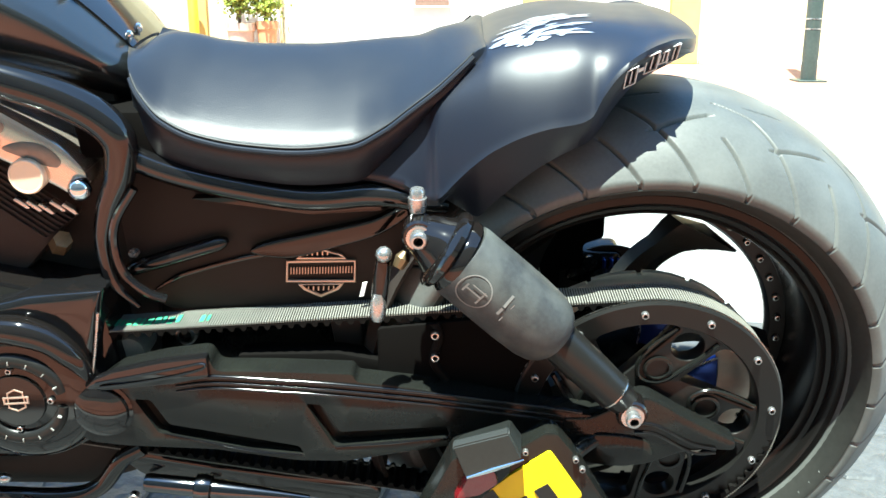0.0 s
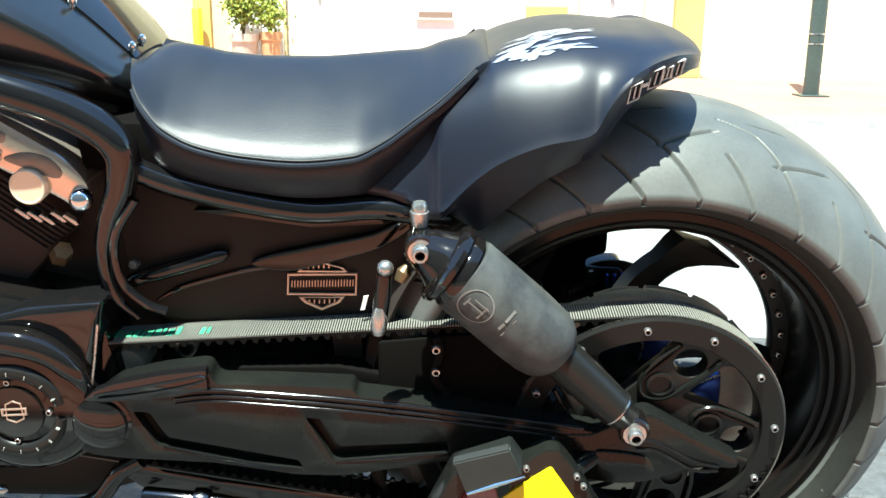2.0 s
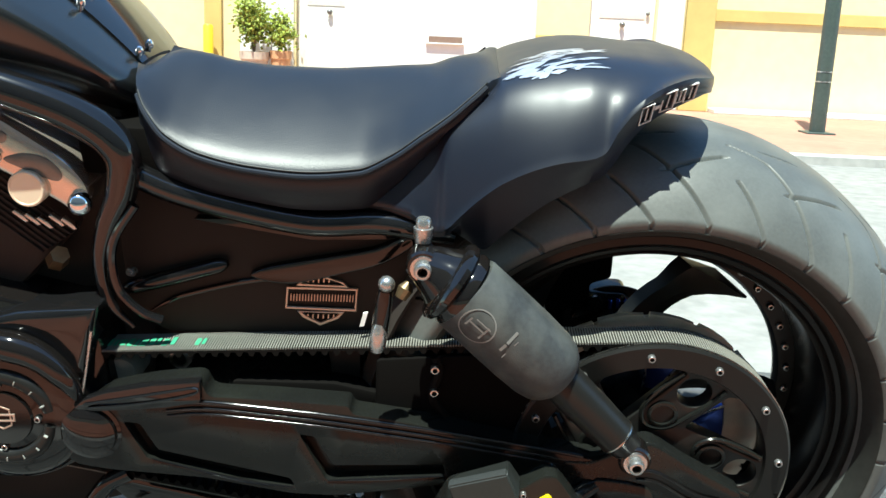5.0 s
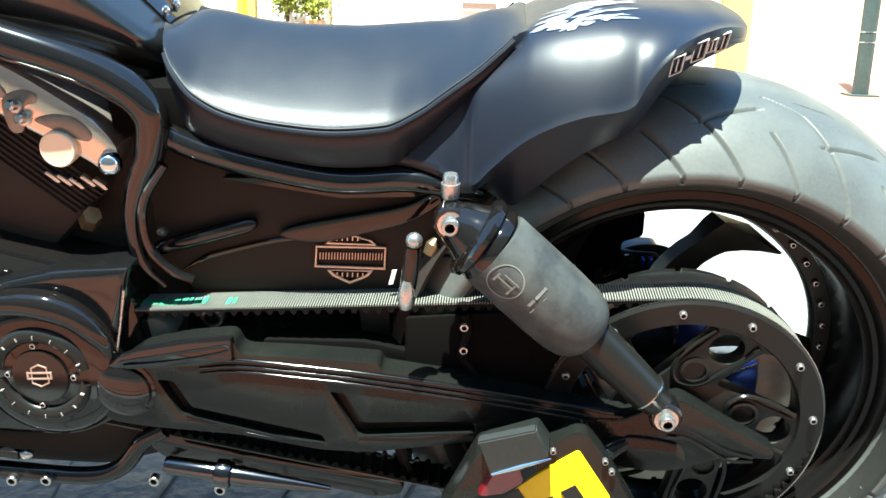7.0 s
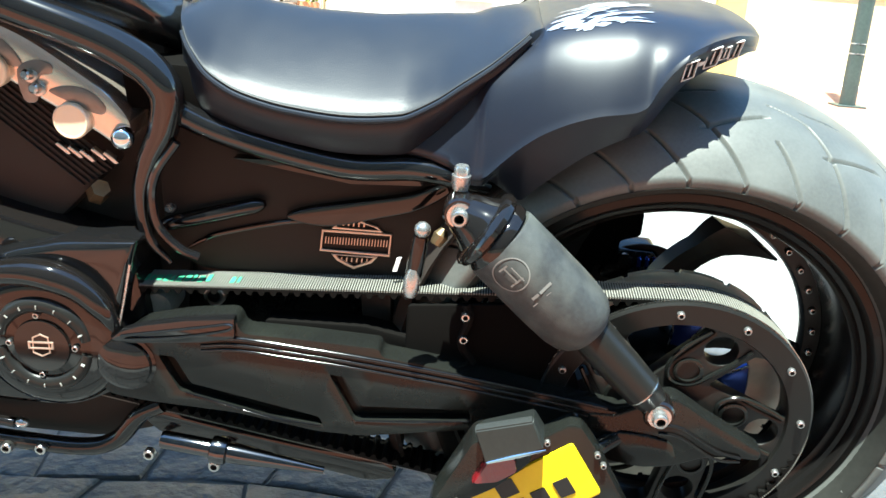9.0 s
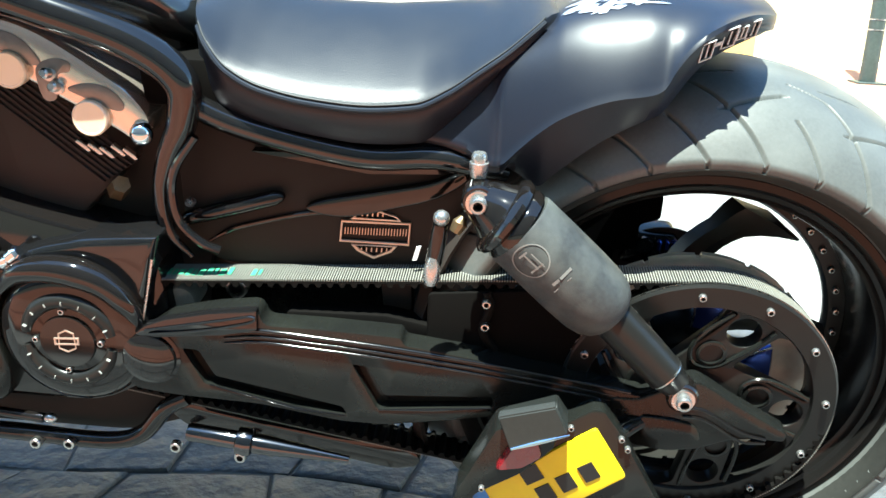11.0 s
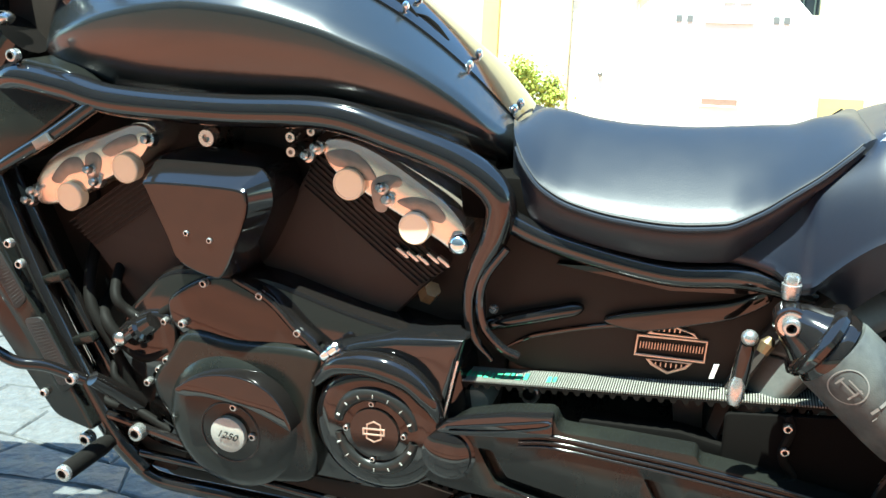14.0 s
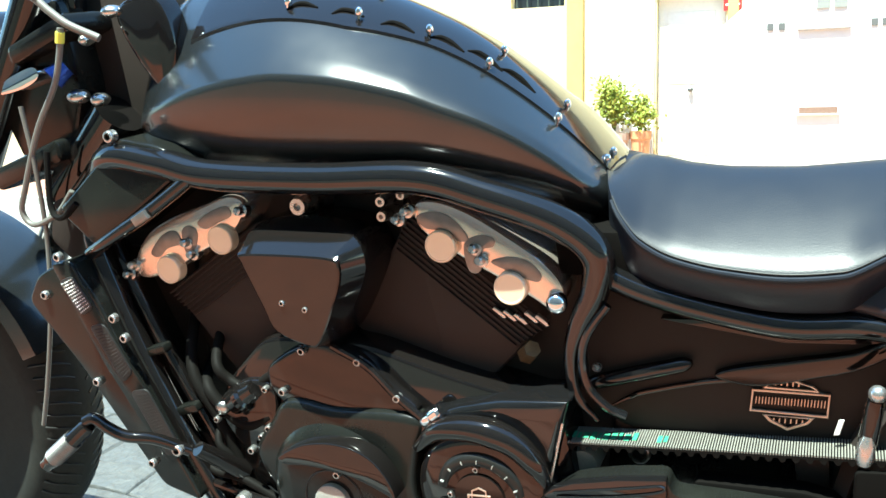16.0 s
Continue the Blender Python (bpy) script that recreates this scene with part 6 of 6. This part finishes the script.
    for k in range(4):
        part("switch_ring", turned([(0.0042, -0.1035), (0.0085, -0.1035), (0.0085, -0.098), (0.0042, -0.098)], -1.351 - 0.0085 * k, 0.876 - 0.0125 * k, 20, closed=True), M_CHROME, bike, "small chrome ring")
    part("indicator_lens", slab(smooth_loop([(-1.415, 0.805), (-1.375, 0.825), (-1.330, 0.838), (-1.322, 0.825), (-1.345, 0.812), (-1.39, 0.803)], 4), -0.125, -0.095, 0.006), M_CHROME, bike, "small chrome indicator")
    part("mirror_bolt", rod((-1.275, -0.12, 0.835), (-1.287, -0.135, 0.822), [(0, 0.012), (1, 0.016)], 16), M_BLUE, bike)
    for x, z, rx, rz in ((-1.268, 0.797, 0.016, 0.010), (-1.232, 0.792, 0.012, 0.009), (-1.237, 0.868, 0.008, 0.008), (-1.190, 0.90, 0.014, 0.008)):
        part("chrome_clamp", blob((x, -0.115, z), (rx, 0.014, rz), sub=3), M_STEEL, bike, "steel cable clamp")
    part("handlebar_riser", rod((-1.300, -0.07, 0.89), (-1.285, -0.07, 0.99), [(0, 0.020), (1, 0.018)], 18), M_GLOSS, bike)
    part("handlebar", tube([(-1.285, 0.30, 1.03), (-1.290, 0.1, 0.99), (-1.290, -0.1, 0.99), (-1.285, -0.30, 1.03), (-1.20, -0.44, 1.03)], 0.0135, 8, 14), M_GLOSS, bike, "black handlebar")
    part("clutch_cable", tube([(-1.34, -0.16, 0.955), (-1.286, -0.15, 0.928), (-1.259, -0.148, 0.906), (-1.235, -0.145, 0.888), (-1.199, -0.135, 0.869)], 0.0052, 6, 12), M_CABLE, bike, "grey braided cable")
    cab2 = part("brake_hose", tube([(-1.244, -0.15, 0.885), (-1.250, -0.15, 0.862), (-1.270, -0.15, 0.816), (-1.313, -0.15, 0.759), (-1.354, -0.15, 0.683), (-1.369, -0.15, 0.648), (-1.351, -0.15, 0.630), (-1.306, -0.15, 0.647), (-1.276, -0.148, 0.677)], 0.0040, 7, 10), M_CABLE, bike, "grey braided hose looping past the fork")
    part("tape", rod((-1.2455, -0.15, 0.880), (-1.249, -0.15, 0.867), [(0, 0.0056), (1, 0.0056)], 14), M_YTAPE, cab2, "yellow tape wrap")
    part("loom", tube([(-1.335, -0.15, 0.79), (-1.330, -0.15, 0.70), (-1.335, -0.15, 0.60), (-1.345, -0.16, 0.50), (-1.375, -0.16, 0.40), (-1.40, -0.16, 0.33)], 0.0032, 7, 10), M_CABLE, bike, "thin cable running down past the shroud")
    part("loom", tube([(-1.305, -0.15, 0.73), (-1.305, -0.16, 0.66), (-1.285, -0.165, 0.645), (-1.255, -0.165, 0.665)], 0.004, 7, 8), M_HOSE, bike)
    part("headlight", blob((-1.50, 0.0, 0.83), (0.10, 0.085, 0.085), sub=3), M_GLOSS, bike, "black headlight shell")


front_end()


# ---- side-mounted number plate and its lamp ----
def plate_group():
    box = part("plate_holder", slab(round_corners([(-0.270, 0.150), (-0.050, 0.150), (-0.058, 0.205), (-0.086, 0.253), (-0.114, 0.301), (-0.135, 0.329), (-0.146, 0.3305), (-0.171, 0.312), (-0.200, 0.300), (-0.240, 0.245)], 0.008), -0.228, -0.205, 0.004), M_SATIN, bike, "black side-mounted number plate holder")
    pl = part("number_plate", slab(round_corners([(-0.268, 0.218), (-0.215, 0.250), (-0.180, 0.281), (-0.1416, 0.310), (-0.1046, 0.253), (-0.150, 0.218), (-0.232, 0.160)], 0.004), -0.2325, -0.2285, 0.001), M_YELLOW, box, "yellow number plate with characters shown as bars")
    for x, z, w, h in ((-0.206, 0.233, 0.017, 0.020), (-0.1450, 0.2425, 0.014, 0.021), (-0.1670, 0.2270, 0.014, 0.021), (-0.1870, 0.2110, 0.014, 0.021)):
        lean = h * 0.55
        part("character_bar", slab([(x, z), (x + w, z + w * 0.68), (x + w - lean, z + w * 0.68 + h * 0.84), (x - lean, z + h * 0.84)], -0.2338, -0.2326, 0), M_PRINT, pl)
    part("band", slab([(-0.2650, 0.2165), (-0.2520, 0.2255), (-0.2230, 0.1740), (-0.2350, 0.1660)], -0.2334, -0.2326, 0), M_PLATEBLUE, pl, "blue band on the number plate")
    body = part("lamp_body", slab(round_corners([(-0.243, 0.308), (-0.281, 0.225), (-0.290, 0.150), (-0.270, 0.150), (-0.262, 0.222), (-0.215, 0.254), (-0.182, 0.290), (-0.184, 0.330)], 0.006), -0.244, -0.206, 0.005), M_SATIN, box, "dark lamp body beside the plate")
    lens = bmesh.new()
    rings = []
    for y, k in ((-0.240, 1.0), (-0.252, 1.0), (-0.256, 0.92)):
        rings.append([Vector((-0.205 + (x + 0.205) * k, y, 0.292 + (z - 0.272) * k)) for x, z in round_corners([(-0.228, 0.273), (-0.200, 0.283), (-0.1957, 0.266), (-0.216, 0.250), (-0.2416, 0.2445)], 0.004)])
    loft(lens, rings)
    part("tail_lamp", lens, M_REDLENS, box, "red faceted tail lamp lens")
    hood = bmesh.new()
    loft(hood, [[Vector(v) for v in r] for r in (((-0.232, -0.215, 0.312), (-0.183, -0.215, 0.331), (-0.170, -0.215, 0.312), (-0.228, -0.215, 0.290)), ((-0.243, -0.255, 0.331), (-0.187, -0.255, 0.348), (-0.1735, -0.267, 0.324), (-0.2285, -0.267, 0.297)), ((-0.243, -0.262, 0.328), (-0.187, -0.262, 0.345), (-0.1735, -0.270, 0.321), (-0.2285, -0.270, 0.294)))])
    bmesh.ops.bevel(hood, geom=list(hood.edges), offset=0.0025, segments=2, affect="EDGES", clamp_overlap=True)
    part("lamp_housing", hood, M_SMOKE, box, "smoked grey lamp housing").location.z = 0.006
    part("housing_edge", rod((-0.228, -0.2705, 0.3045), (-0.172, -0.2705, 0.3265), [(0, 0.0012), (0.5, 0.0022), (1, 0.0008)], 8), M_CHROME, box)
    part("mount_arm", tube([(-0.13, -0.206, 0.27), (-0.10, -0.185, 0.285), (-0.07, -0.165, 0.29)], 0.010, 5, 12), M_SATIN, box)
    for x, z in ((-0.1145, 0.298), (-0.1070, 0.286), (-0.1670, 0.307), (-0.254, 0.2345)):
        cap_screw("screw", x, -0.229 - (0.016 if x < -0.2 else 0), z, 0.0032, box, depth=0.004)


plate_group()


# ---- paving stones round the bike ----
def paving():
    rnd = random.Random(11)
    base = tagged(link_mesh("pavement_stone_bed", block(-2.6, 0.72, -0.552, 0.95, -0.07, -0.022, 0), M_JOINT), "dark joints between stamped paving stones", "paving", kind="structure")
    rows = [-0.55]
    while rows[-1] < 0.86:
        rows.append(rows[-1] + rnd.uniform(0.10, 0.20))
    waves = [[(rnd.uniform(0.004, 0.014), rnd.uniform(4, 13), rnd.uniform(0, 6.3)) for k in range(3)] for y in rows]

    def border(k, x):
        # each course of stones meets the next along a crooked joint
        return rows[k] + sum(a * math.sin(f * x + p) for a, f, p in waves[k])

    count = 0
    for k in range(len(rows) - 1):
        x, lean = -2.58 + rnd.uniform(-0.1, 0.0), 0.0
        while x < 0.66 and count < 300:
            w, lean1 = rnd.uniform(0.12, 0.32), rnd.uniform(-0.035, 0.035)
            low = [(x - lean + (w - lean1 + lean) * f, 0) for f in (0, 0.35, 0.7, 1)]
            high = [(x + lean + (w + lean1 - lean) * f, 1) for f in (1, 0.65, 0.3, 0)]
            c = [(a, border(k + b, a)) for a, b in low + high]
            cx, cy = sum(a for a, b in c) / 8, sum(b for a, b in c) / 8
            zt = rnd.uniform(-0.003, 0.004)
            bm = bmesh.new()
            rings = []
            for inset, z in ((0.0022, -0.012), (0.0022, zt - 0.005), (0.0060, zt - 0.001), (0.0140, zt)):
                ring = []
                for a, b in c:
                    v = Vector((a - cx, b - cy))
                    v *= 1 - inset / v.length
                    ring.append(bm.verts.new((v.x, v.y, z + (rnd.uniform(-0.0015, 0.0015) if z >= zt - 0.001 else 0))))
                rings.append(ring)
            for a, b in zip(rings, rings[1:]):
                for i in range(8):
                    bm.faces.new((a[i], a[(i + 1) % 8], b[(i + 1) % 8], b[i]))
            bm.faces.new(rings[-1])
            ob = link_mesh("stone", bm, M_STONE, 30)
            ob.parent = base
            ob.location = (cx, cy, -0.018)
            count += 1
            x, lean = x + w, lean1


paving()
